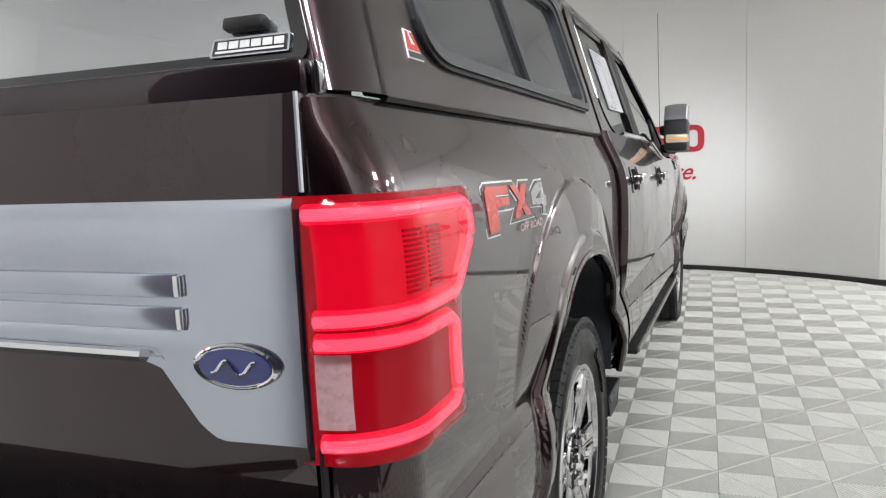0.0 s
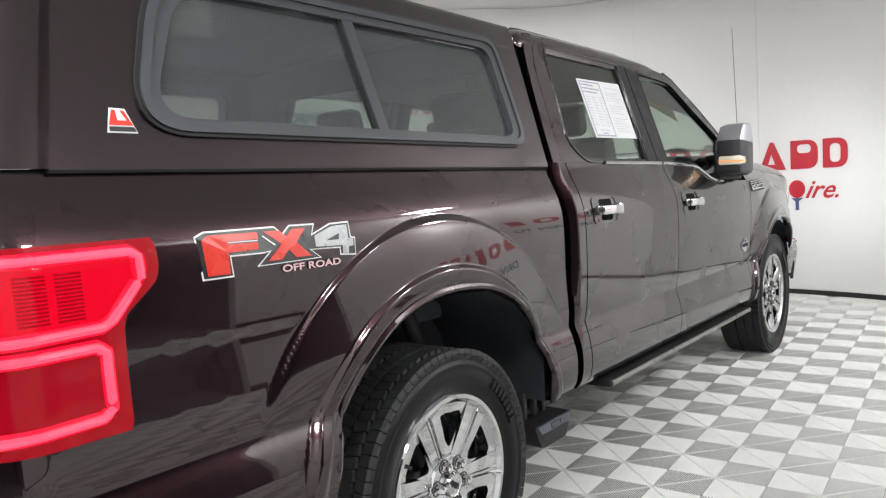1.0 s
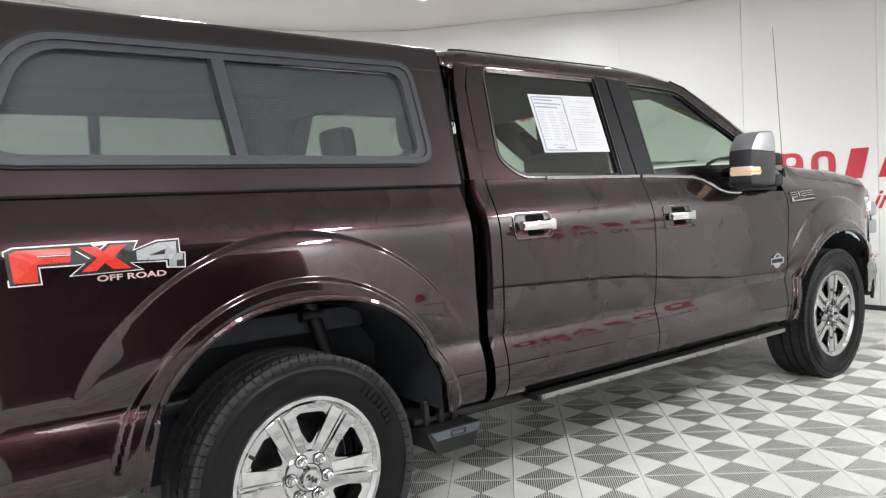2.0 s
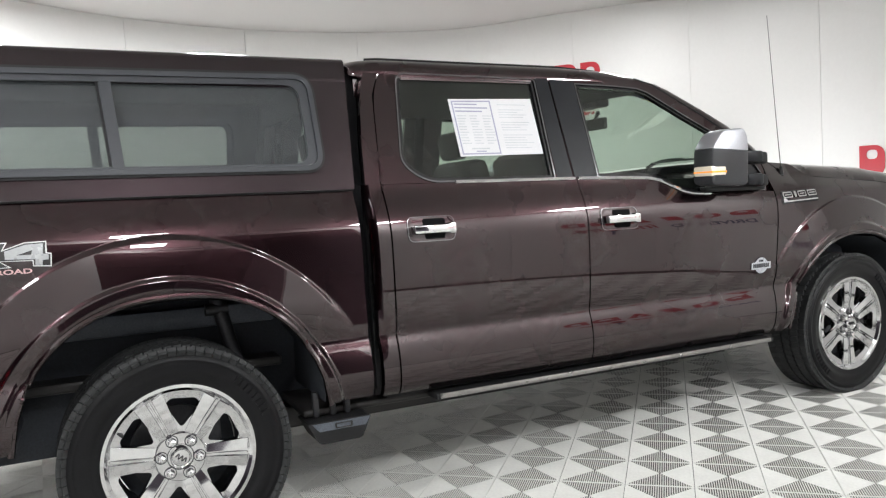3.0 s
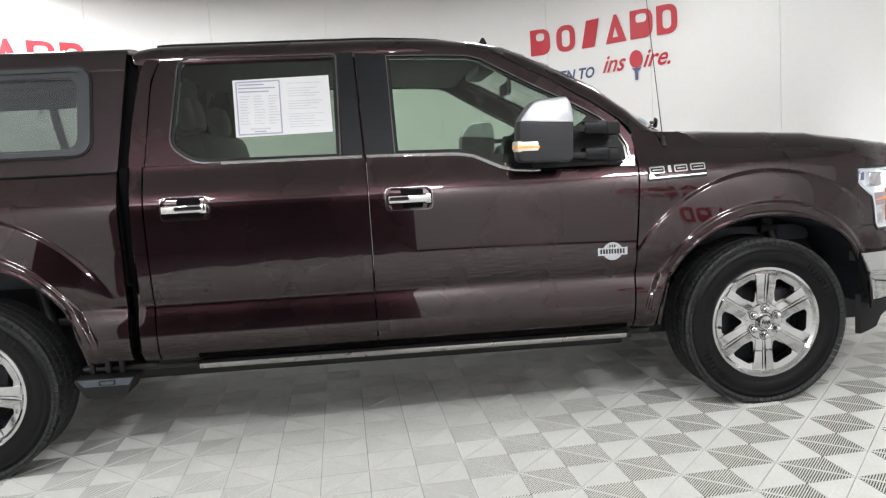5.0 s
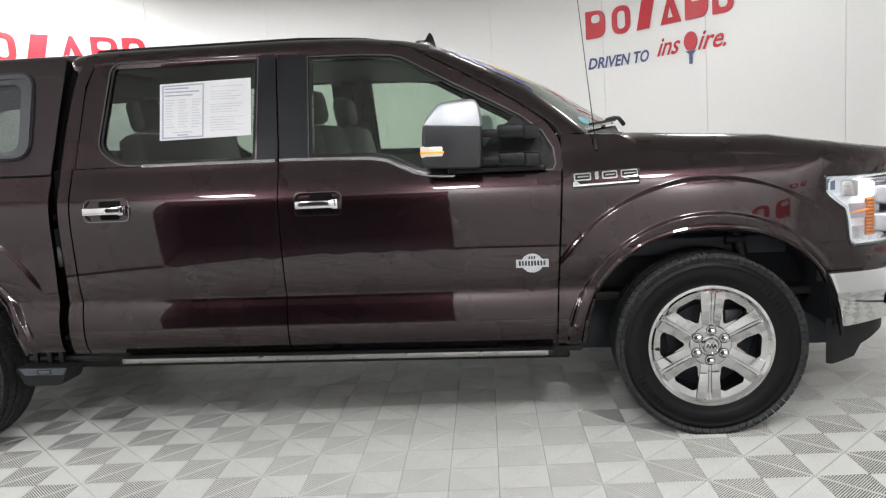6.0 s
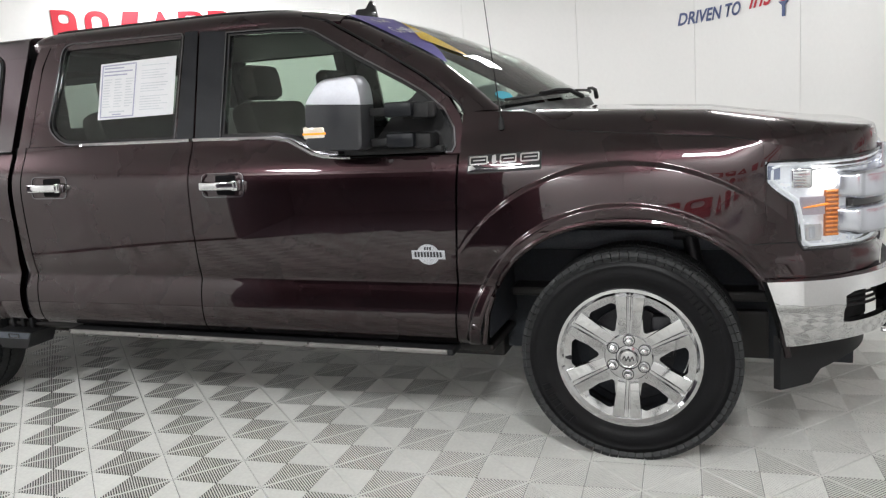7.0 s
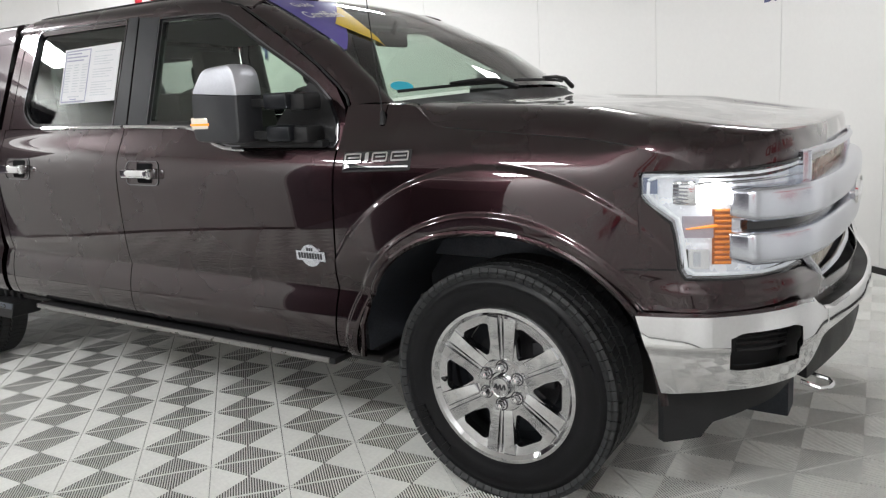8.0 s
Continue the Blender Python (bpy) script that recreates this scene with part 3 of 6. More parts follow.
def tailgate_parts():
    gate = tpart("tailgate", sheet(lambda u, v: (-1.232 - .012 * math.sin(math.pi * min(max((v - .1) / .9, 0), 1)) , -.862 + 1.724 * u, .60 + .70 * v), 20, 20, (.05, 0, 0)), M_PAINT)
    def panel_at(y, v):
        """The silver panel: a cut-out lower edge, and two long rolls that fade towards its ends."""
        low = ramp(abs(y), (.585, .948), (.628, .935), (.690, .856), (.720, .838), (.86, .842))
        z = low + (1.168 - low) * v
        roll = smooth01(.80, .52, abs(y))
        x = -1.250 - roll * (.007 * smooth01(1.150, 1.118, z) * smooth01(1.062, 1.096, z) + .009 * smooth01(1.000, .982, z) * smooth01(.950, .968, z))
        return (x + .004 * smooth01(1.158, 1.168, z), y, z)
    app = tpart("tailgate_applique", sheet(lambda u, v: panel_at(-.857 + 1.714 * u, v), 120, 40, (.012, 0, 0)), M_GATEPANEL, gate, "satin silver panel", angle=60)
    for zc, y0 in ((1.052, .70), (1.006, .70)):
        for y1 in (-1, 1):
            bm = bmesh.new()
            add_box(bm, (-1.2515, y1 * .42, zc), (.008, .50, .034), bevel=.003)
            tpart("raised_bar", bm, M_GATEPANEL, app)
            bm = bmesh.new()
            add_box(bm, (-1.2535, y1 * .672, zc), (.008, .012, .030), bevel=.002)
            tpart("bar_end", bm, M_CHROME, app)
    bm = bmesh.new()
    add_tube(bm, [(-1.252, y, .952) for y in np.linspace(-.6, .6, 12)], .010, 8)
    tpart("lower_lip", bm, M_CHROME, app)
    bm = bmesh.new()
    lathe(bm, [(1.0, 0), (1.0, -.35), (.93, -.5), (.86, -.35), (0.001, -.35)], 32)
    bmesh.ops.transform(bm, matrix=Matrix.Translation((-1.252, -.758, .946)) @ pose(0, 0, 0, 0, 0, -90) @ Matrix.Diagonal((.068, .016, .031, 1)), verts=bm.verts)
    tpart("oval_rim", bm, M_CHROME, gate, "chrome rim of the blue oval emblem")
    bm = bmesh.new()
    lathe(bm, [(.9, 0), (.9, -.5), (0.001, -.55)], 32)
    bmesh.ops.transform(bm, matrix=Matrix.Translation((-1.252, -.758, .946)) @ pose(0, 0, 0, 0, 0, -90) @ Matrix.Diagonal((.064, .014, .028, 1)), verts=bm.verts)
    em = tpart("oval_emblem", bm, M_BLUEOVAL, gate, "blue oval emblem with a pale stroke")
    bm = bmesh.new()
    add_tube(bm, [(-1.261, -.758 + .036 * t, .946 + .009 * math.sin(5 * t)) for t in np.linspace(-1, 1, 22)], .0022, 6)
    tpart("pale_stroke", bm, M_CHROME, em)
    bm = bmesh.new()
    add_box(bm, (-1.36, 0, .53), (.22, 1.80, .19), bevel=.03)
    b = tpart("rear_bumper", bm, M_CHROME)
    bm = bmesh.new()
    add_box(bm, (-1.35, 0, .632), (.21, 1.70, .02), bevel=.006)
    tpart("bumper_step_pad", bm, M_BLACK, b)
    for s in (-1, 1):
        bm = bmesh.new()
        add_tube(bm, [(-1.236, s * .872, z) for z in (.62, .84)] , .006, 6)
        tpart("gate_seal", bm, M_BLACK, gate)
        bm = bmesh.new()
        add_tube(bm, [(-1.240, s * .868, z) for z in (1.175, 1.30)], .0035, 6)
        tpart("gate_edge", bm, M_SATIN, gate)


def door(s, name, x0, x1, outer, hole, lean0, lean1, glass):
    """A side door: skin, window frame, glass, chrome belt strip, handle."""
    d = tpart(name, side_panel(s, x0 + .003, x1 - .003, lambda x: .462, belt, 36, 96, lean0, lean1), M_PAINT)
    lay = lambda a, b: (a, s * glass_y(b), b)
    tpart("window_frame", plate(outer, [hole], lay, (0, -s * .035, 0)), M_PAINT, d, smooth=False)
    tpart("window_trim", plate(inset(hole, -.0025), [inset(hole, .002)], lambda a, b: (a, s * (glass_y(b) + .004), b), (0, -s * .006, 0)), M_DARKCHROME, d, "thin dark metal window trim", smooth=False)
    seal = inset(hole, .016)
    tpart("window_seal", plate(hole, [seal], lambda a, b: (a, s * (glass_y(b) - .004), b), (0, -s * .03, 0)), M_GLOSSBLACK, d, smooth=False)
    g = tpart("window_glass", plate(seal, [], lambda a, b: (a, s * (glass_y(b) - .014), b), (0, -s * .004, 0)), glass, d, smooth=False)
    g.visible_shadow = False
    bm = bmesh.new()
    n = 40
    xa, xb = x0 + .01, x1 - .01
    if name == "rear_door":
        xa = 1.20
    else:
        xb = 2.62
    add_tube(bm, [(x, s * (half_width(x, belt(x)) + .003), belt(x) + .004) for x in np.linspace(xa, xb, n)], .0075, 6)
    tpart("belt_strip", bm, M_CHROME, d, "thin chrome window strip")
    # inner skin
    tpart("inner_panel", sheet(lambda u, v: (x0 + .02 + (x1 - x0 - .04) * u, s * .83, .50 + .80 * v), 2, 2), M_INTERIOR, d)
    return d


def handle(s, d, x, z):
    """Chrome pull handle over a recessed cup with a chrome surround."""
    y = half_width(x, z)
    out = rounded([(x - .107, z - .052), (x + .107, z - .052), (x + .107, z + .052), (x - .107, z + .052)], .028)
    hole = rounded([(x - .1035, z - .0475), (x + .1035, z - .0475), (x + .1035, z + .0495), (x - .1035, z + .0495)], .025)
    lay = lambda a, b: (a, s * (half_width(a, b) + .004), b)
    h = tpart("door_handle", plate(out, [hole], lay, (0, -s * .006, 0)), M_DARKCHROME, d, "chrome pull handle with recessed cup", smooth=False)
    tpart("handle_cup", plate(hole, [], lambda a, b: (a, s * (half_width(a, b) + .0015), b), (0, -s * .004, 0)), M_PAINT, h, smooth=False)
    pocket = rounded([(x - .030, z - .042), (x + .060, z - .042), (x + .066, z + .042), (x - .036, z + .042)], .012, 4)
    tpart("handle_pocket", plate(pocket, [], lambda a, b: (a, s * (half_width(a, b) + .0032), b), (0, -s * .004, 0)), M_SEAL, h, smooth=False)
    bm = bmesh.new()
    add_box(bm, (x - .004, s * (y + .036), z), (.178, .020, .036), bevel=.008)
    tpart("grip", bm, M_CHROME, h)
    for dx, sz in ((.082, (.030, .040, .044)), (-.080, (.020, .036, .036))):
        bm = bmesh.new()
        add_box(bm, (x + dx, s * (y + .020), z), sz, bevel=.006)
        tpart("grip_mount", bm, M_CHROME, h)


NOSE = ((4.06, .957), (4.16, .945), (4.27, .925), (4.38, .883), (4.465, .825), (4.525, .735), (4.555, .60), (4.571, .42), (4.578, .21), (4.580, 0.0))


def catmull(pts, per=14):
    P = [Vector(p) for p in pts]
    P = [2 * P[0] - P[1]] + P + [Vector((P[-1].x, -P[-2].y))]
    out = []
    for i in range(1, len(P) - 2):
        a, b, c, d = P[i - 1:i + 3]
        for k in range(per):
            t = k / per
            out.append(.5 * ((2 * b) + (c - a) * t + (2 * a - 5 * b + 4 * c - d) * t * t + (3 * b - a - 3 * c + d) * t ** 3))
    out.append(P[-2])
    return out


NOSE_C = catmull(NOSE)
NOSE_S = [0.0]
for a, b in zip(NOSE_C, NOSE_C[1:]):
    NOSE_S.append(NOSE_S[-1] + (b - a).length)
NOSE_LEN = NOSE_S[-1]
NX, NY = [p.x for p in NOSE_C], [p.y for p in NOSE_C]


def nose(d, z, s, off=0.0):
    """A place on the front's plan curve, d metres from its rear end on side s, moved out by off."""
    x, y = float(np.interp(d, NOSE_S, NX)), float(np.interp(d, NOSE_S, NY))
    x2, y2 = float(np.interp(d + .01, NOSE_S, NX)), float(np.interp(d + .01, NOSE_S, NY))
    if d + .01 > NOSE_LEN:
        x2, y2 = x, y - .01
    n = Vector((-(y2 - y), x2 - x)).normalized()
    return Vector((x + n.x * off, s * (y + n.y * off), z))


def nose_at_x(x):
    return float(np.interp(x, NX, NOSE_S))


REAR_OUT = rounded([(.868, 1.320), (1.826, 1.320), (1.812, 1.826), (.965, 1.836), (.905, 1.70)], [0, 0, .01, .13, .06], 6)
REAR_HOLE = rounded([(.974, 1.405), (1.075, 1.326), (1.722, 1.320), (1.732, 1.794), (1.026, 1.799)], [.05, .07, .015, .02, .05], 6)
FRONT_OUT = [(1.832, 1.318), (2.25, 1.308), (2.32, 1.296), (2.44, 1.240), (2.50, 1.226), (2.58, 1.219), (3.074, 1.217), (3.085, 1.30), (3.070, 1.36), (3.02, 1.432), (2.90, 1.522), (2.72, 1.632), (2.55, 1.728), (2.46, 1.778), (2.36, 1.808), (2.2, 1.820), (1.818, 1.826)]
FRONT_HOLE = [(1.968, 1.322), (2.25, 1.316), (2.33, 1.302), (2.45, 1.246), (2.51, 1.233), (3.040, 1.226), (3.052, 1.25), (3.046, 1.315), (3.002, 1.392), (2.92, 1.458), (2.828, 1.512), (2.621, 1.622), (2.47, 1.708), (2.405, 1.745), (2.345, 1.763), (2.2, 1.772), (1.965, 1.778)]

def fender_top(x):
    return ramp(x, (3.05, 1.372), (3.12, 1.371), (3.30, 1.362), (3.34, 1.350), (3.37, 1.328), (3.40, 1.308), (3.43, 1.293), (3.47, 1.283), (3.6, 1.271), (3.87, 1.250), (4.0, 1.240), (4.14, 1.222), (4.2, 1.20), (4.30, 1.160))


def fw(x, z):
    w = half_width(x, min(z, 1.32))
    return w - .05 * smooth01(1.20, 1.33, z) * ramp(x, (3.06, .15), (3.30, 1)) - .5 * max(z - 1.32, 0)


def fender_at(x, z):
    """Half the front's width, running over from the fender's side to the nose's curve."""
    k = smooth01(4.00, 4.27, x)
    y = nose(nose_at_x(x), z, 1).y if x > 4.06 else .957 + .1 * (4.06 - x)
    return fw(x, z) * (1 - k) + y * k


def NOSE_HIGH(d):
    """The upper edge of the painted front along the nose: round the headlamp, then below the grille."""
    return ramp(d, (.0, 1.24), (.094, 1.235), (.0985, 1.085), (.118, 1.06), (.185, 1.01), (.196, .96), (.206, .875), (.222, .847), (.60, .850), (.66, .840), (.78, .775), (1.3, .765))


for s in (-1, 1):
    bed_side(s)
    tail_lamp(s)
    rd = door(s, "rear_door", .862, 1.829, REAR_OUT, REAR_HOLE, 0.0, .01, M_SIDEGLASS)
    fd = door(s, "front_door", 1.829, 3.045, FRONT_OUT, FRONT_HOLE, .01, .075, M_FRONTGLASS)
    handle(s, rd, 1.040, 1.130)
    handle(s, fd, 2.012, 1.122)
    # black pillar panels between the windows
    for nm, quad, own in (("pillar_panel", [(1.735, 1.322), (1.824, 1.322), (1.810, 1.80), (1.742, 1.80)], rd), ("pillar_panel", [(1.836, 1.322), (1.962, 1.320), (1.958, 1.785), (1.822, 1.795)], fd)):
        tpart(nm, plate(quad, [], lambda a, b: (a, s * (glass_y(b) + .003), b), (0, -s * .003, 0)), M_PILLAR, own, smooth=False)
    # black backing plates, added to stop light showing through the door gaps
    for gap in ([(1.800, 1.290), (1.860, 1.290), (1.846, 1.815), (1.786, 1.815)], [(.846, 1.300), (.890, 1.300), (.925, 1.70), (.985, 1.822), (.945, 1.826), (.885, 1.70)]):
        tpart("door_seal", plate(gap, [], lambda a, b: (a, s * (glass_y(b) - .040), b), (0, -s * .006, 0)), M_SEAL, rd, smooth=False)
    # mirror sail panel
    tpart("sail_panel", plate([(2.60, 1.236), (3.036, 1.230), (3.046, 1.252), (3.040, 1.313), (2.997, 1.388), (2.89, 1.472), (2.86, 1.44), (2.80, 1.40), (2.72, 1.29)], [], lambda a, b: (a, s * (glass_y(b) - .006), b), (0, -s * .008, 0)), M_BLACK, fd, smooth=False)
    # cab rear pillar
    cab = tpart("cab_corner", side_panel(s, .790, .858, lambda x: .462, lambda x: 1.32, 4, 96), M_PAINT)
    tpart("cab_pillar", plate([(.797, 1.318), (.864, 1.318), (.900, 1.70), (.960, 1.838), (.95, 1.845), (.900, 1.838), (.862, 1.76), (.842, 1.68), (.815, 1.50)], [], lambda a, b: (a, s * (glass_y(b) + .001), b), (0, -s * .03, 0)), M_PAINT, cab, smooth=False)
    tpart("gap_seal", plate([(.744, 1.300), (.802, 1.300), (.820, 1.50), (.848, 1.68), (.868, 1.76), (.905, 1.832), (.810, 1.832), (.790, 1.755)], [], lambda a, b: (a, s * (glass_y(b) - .055), b), (0, -s * .04, 0)), M_SEAL, cab, "black rubber seal between cab and canopy", smooth=False)
    # front fender: the side with the wheel opening, wrapping on under the headlamp
    cols = clustered(3.050, 4.06, 180, (WB - .542,))

    def fender_fn(u, v):
        if u < .4:
            xn = float(cols[round(u / .4 * 180)])
            lo, hi = arch_low(xn, .462 if xn < WB else .742), fender_top(xn)
            z = lo + (hi - lo) * v
            x = xn + .075 * max(1 - u / .4, 0) * (min(z, 1.215) - .8)
            return (x, s * fender_at(x, z), z)
        d = (u - .4) / .6 * NOSE_LEN
        q = nose(d, 0, s)
        lo = arch_low(q.x, .742) if q.x < 4.24 else ramp(d, (.58, .742), (.75, .716), (1.3, .708))
        hi = min(fender_top(q.x), NOSE_HIGH(d)) if q.x < 4.3 else NOSE_HIGH(d)
        q.z = lo + (hi - lo) * v
        out = .014 * smooth01(.84, .80, q.z) * smooth01(.10, .24, d) + .045 * smooth01(.60, 1.15, d)
        q = nose(d, q.z, s, out)
        if q.x < 4.27:
            q.y = s * (fender_at(q.x, q.z) + out)
        return q
    fen = tpart("front_fender", sheet(fender_fn, 450, 100, (0, -s * .03, 0)), M_PAINT)
    tpart("fender_brow", sheet(lambda u, v: (lambda d, z: (nose(d, z, s).x, s * fender_at(nose(d, z, s).x, z), z))(.0935 + .17 * u, 1.150 + (ramp(u, (0, 1.218), (.5, 1.195), (1, 1.160)) - 1.150) * v), 20, 5), M_PAINT, fen)
    bm = bmesh.new()
    add_tube(bm, [Vector((nose(d, 0, s).x, s * (fender_at(nose(d, 0, s).x, .872) + .0005), .871)) for d in np.linspace(.045, .198, 14)], .0022, 5)
    tpart("fender_seam", bm, M_BLACK, fen)
    # flare lips round the wheel openings
    for xc, zc, own in ((0.02, .385, None), (WB, .395, fen)):
        bm = bmesh.new()
        pts = []
        for k in range(49):
            x = xc - .5445 + 1.089 * k / 48
            z = max(arch_low(x, .47), .47)
            pts.append((x, s * (half_width(x, z + .01) - .006), z))
        add_tube(bm, pts, .012, 8)
        tpart("arch_lip", bm, M_PAINT, own)
        # inner liner
        bm = bmesh.new()
        zw = zc - .04
        prof = [(-.53, .13), (-.535, .32), (-.42, .48), (-.22, .565), (0, .585), (.22, .565), (.42, .48), (.535, .32), (.53, .13)]
        cols = [[bm.verts.new((xc + a, s * y, zw + b)) for y in (.965, .80, .52)] for a, b in prof]
        for A, B in zip(cols, cols[1:]):
            for k in range(2):
                bm.faces.new((A[k], B[k], B[k + 1], A[k + 1]))
        bm.faces.new([c[2] for c in cols])
        tpart("wheel_liner", bm, M_LINER, own, "black plastic wheel-arch liner")
        # frame rail, shock absorber and its bracket, seen above the tyre
        bm = bmesh.new()
        add_box(bm, (xc - .04, s * .575, zc + .425), (.96, .05, .085), bevel=.012)
        tpart("frame_rail", bm, M_RAIL, own, "grey frame rail")
        bm = bmesh.new()
        add_tube(bm, [(xc + .20, s * .60, zc + .52), (xc + .27, s * .66, zc + .18)], .030, 12)
        add_tube(bm, [(xc + .155, s * .62, zc + .455), (xc + .245, s * .62, zc + .455)], .026, 10)
        tpart("shock_absorber", bm, M_DARKMETAL, own, "dark metal shock absorber")

tailgate_parts()

# ---- cab top, windshield, hood ----
ROOF_SEC = ((.7545, 1.803), (.7500, 1.820), (.737, 1.842), (.708, 1.861), (.62, 1.876), (.4, 1.892), (.15, 1.899), (0, 1.90))


def roof_drop(x):
    return ramp(x, (.79, .045), (.86, .012), (.95, .0), (1.9, .0), (2.2, .012), (2.40, .038), (2.52, .068))


def roof_fn(u, v):
    k = abs(2 * v - 1)
    start = .80 + .085 * k ** 5
    x = start + (2.52 - start) * u
    i = (1 - k) * (len(ROOF_SEC) - 1)
    a = min(int(i), len(ROOF_SEC) - 2)
    f = i - a
    y = ROOF_SEC[a][0] * (1 - f) + ROOF_SEC[a + 1][0] * f
    z = ROOF_SEC[a][1] * (1 - f) + ROOF_SEC[a + 1][1] * f
    lift = (z - 1.80) / .10
    narrow = .045 * smooth01(2.1, 2.52, x) * lift ** .5 if lift > 0 else 0
    return (x, (y - narrow) * (1 if v < .5 else -1) * -1, z - roof_drop(x) * (0.35 + .65 * lift))


roof = tpart("roof", sheet(roof_fn, 40, 28, (0, 0, -.03)), M_PAINT)
for s in (-1, 1):
    bm = bmesh.new()
    add_tube(bm, [(x, s * (.67 - .045 * smooth01(2.1, 2.52, x)), 1.871 - roof_drop(x)) for x in np.linspace(.92, 2.34, 24)], [.007] * 18 + [.006, .005, .004, .003, .002, .001], 6)
    tpart("roof_gutter", bm, M_BLACK, roof)
fin = [(2.413, 1.846), (2.522, 1.822), (2.519, 1.842), (2.506, 1.889), (2.496, 1.907), (2.486, 1.908), (2.475, 1.890), (2.466, 1.873), (2.425, 1.873), (2.414, 1.864)]
bm = plate(rounded(fin, .005, 3), [], lambda a, b: (a, -.330 - .012 * smooth01(1.91, 1.85, b), b), (0, -.020, 0))
tpart("roof_aerial", bm, M_GLOSSBLACK, roof, "black shark-fin aerial")

AP_LOW = ((2.34, .742, 1.812), (2.46, .748, 1.782), (2.55, .763, 1.732), (2.72, .797, 1.636), (2.90, .832, 1.526), (3.02, .860, 1.438), (3.066, .874, 1.395), (3.080, .884, 1.366))
AP_UP = ((2.40, .700, 1.842), (2.52, .690, 1.805), (2.62, .700, 1.760), (2.78, .728, 1.680), (2.95, .755, 1.592), (3.10, .785, 1.475), (3.18, .80, 1.405), (3.22, .81, 1.372))


def along(pts, t):
    i = min(int(t * (len(pts) - 1)), len(pts) - 2)
    f = t * (len(pts) - 1) - i
    return Vector(pts[i]) * (1 - f) + Vector(pts[i + 1]) * f


for s in (-1, 1):
    def ap(u, v):
        a, b = along(AP_LOW, u), along(AP_UP, u)
        p = a.lerp(b, v) + Vector((.009, .013, .006)) * math.sin(math.pi * v)
        p -= Vector((0, .016, .016)) * (1 - smooth01(.05, .26, u))
        return (p.x, s * p.y, p.z)
    tpart("windshield_pillar", sheet(ap, 28, 6, (0, -s * .03, -.01)), M_PAINT)
    bm = bmesh.new()
    add_tube(bm, [(p.x, s * p.y, p.z) for p in (along(AP_LOW, t) + Vector((.004, .004, .004)) for t in np.linspace(0, 1, 30))], .005, 6)
    tpart("pillar_seal", bm, M_BLACK)


def ws_fn(u, v):
    w = 2 * v - 1
    e = along(AP_UP, .14 + .80 * u)
    y = e.y * w
    bow = 1 - w * w
    return (e.x + bow * (.02 + .20 * u), -y, e.z + bow * (.028 + .005 * u))


ws = tpart("windshield", sheet(ws_fn, 24, 24), M_WINDSHIELD)
ws.visible_shadow = False


def ws_patch(name, corners, m, label, lift=.004):
    """A sticker on the windshield, its corners given in the glass's own (u, v)."""
    (a, b, c, d) = [Vector(p) for p in corners]

    def fn(i, j):
        p = a.lerp(b, i).lerp(d.lerp(c, i), j)
        q = Vector(ws_fn(p.x, p.y))
        return q + Vector((.5, 0, .85)) * lift
    return tpart(name, sheet(fn, 8, 8), m, ws, label)


NOSE_BACK = sorted((y, x) for x, y in zip(NX, NY))


def hood_fn(u, v):
    """u from the cowl to the nose and down its face, v across."""
    w = 2 * v - 1
    k = abs(w)
    uu, face = min(u / .93, 1), max((u - .93) / .07, 0)
    xe = 3.34 + (4.40 - 3.34) * uu
    front = float(np.interp(.872 * k, [q[0] for q in NOSE_BACK], [q[1] for q in NOSE_BACK])) - .018
    x = (3.44 - .10 * k ** 2.2) * (1 - uu) + front * uu + .014 * math.sin(face * math.pi / 2)
    edge_z = fender_top(xe) + .003 if xe < 4.27 else ramp(xe, (4.27, 1.175), (4.30, 1.163), (4.40, 1.158))
    edge_y = fender_at(xe, edge_z) - .003
    ridge_z = ramp(x, (3.34, 1.366), (3.42, 1.362), (3.55, 1.354), (3.98, 1.329), (4.08, 1.312), (4.34, 1.270), (4.47, 1.252), (4.56, 1.246))
    rise = 1 - max(1 - (1 - k) / .15, 0) ** 2.2
    z = edge_z + max(ridge_z - edge_z, 0) * rise + .012 * (1 - k * k) - .010 * smooth01(.72, .60, k) * smooth01(.05, .2, uu) * (1 - smooth01(.8, .95, uu))
    if face:
        low = 1.158 + .022 * smooth01(1.0, .75, k)
        z = z + (min(low, z) - z) * face ** 1.4
    return (x, -edge_y * w, z)


tpart("hood", sheet(hood_fn, 80, 64, (0, 0, -.03)), M_PAINT)
bm = bmesh.new()
cow = [(Vector(ws_fn(1.0, j / 20)), Vector(hood_fn(0, j / 20))) for j in range(21)]
vv = [(bm.verts.new(a + Vector((0, 0, -.012))), bm.verts.new(a.lerp(b, .5) + Vector((0, 0, -.022))), bm.verts.new(b + Vector((0, 0, -.014)))) for a, b in cow]
for A, B in zip(vv, vv[1:]):
    for k in range(2):
        bm.faces.new((A[k], A[k + 1], B[k + 1], B[k]))
tpart("cowl_grille", bm, M_BLACK)

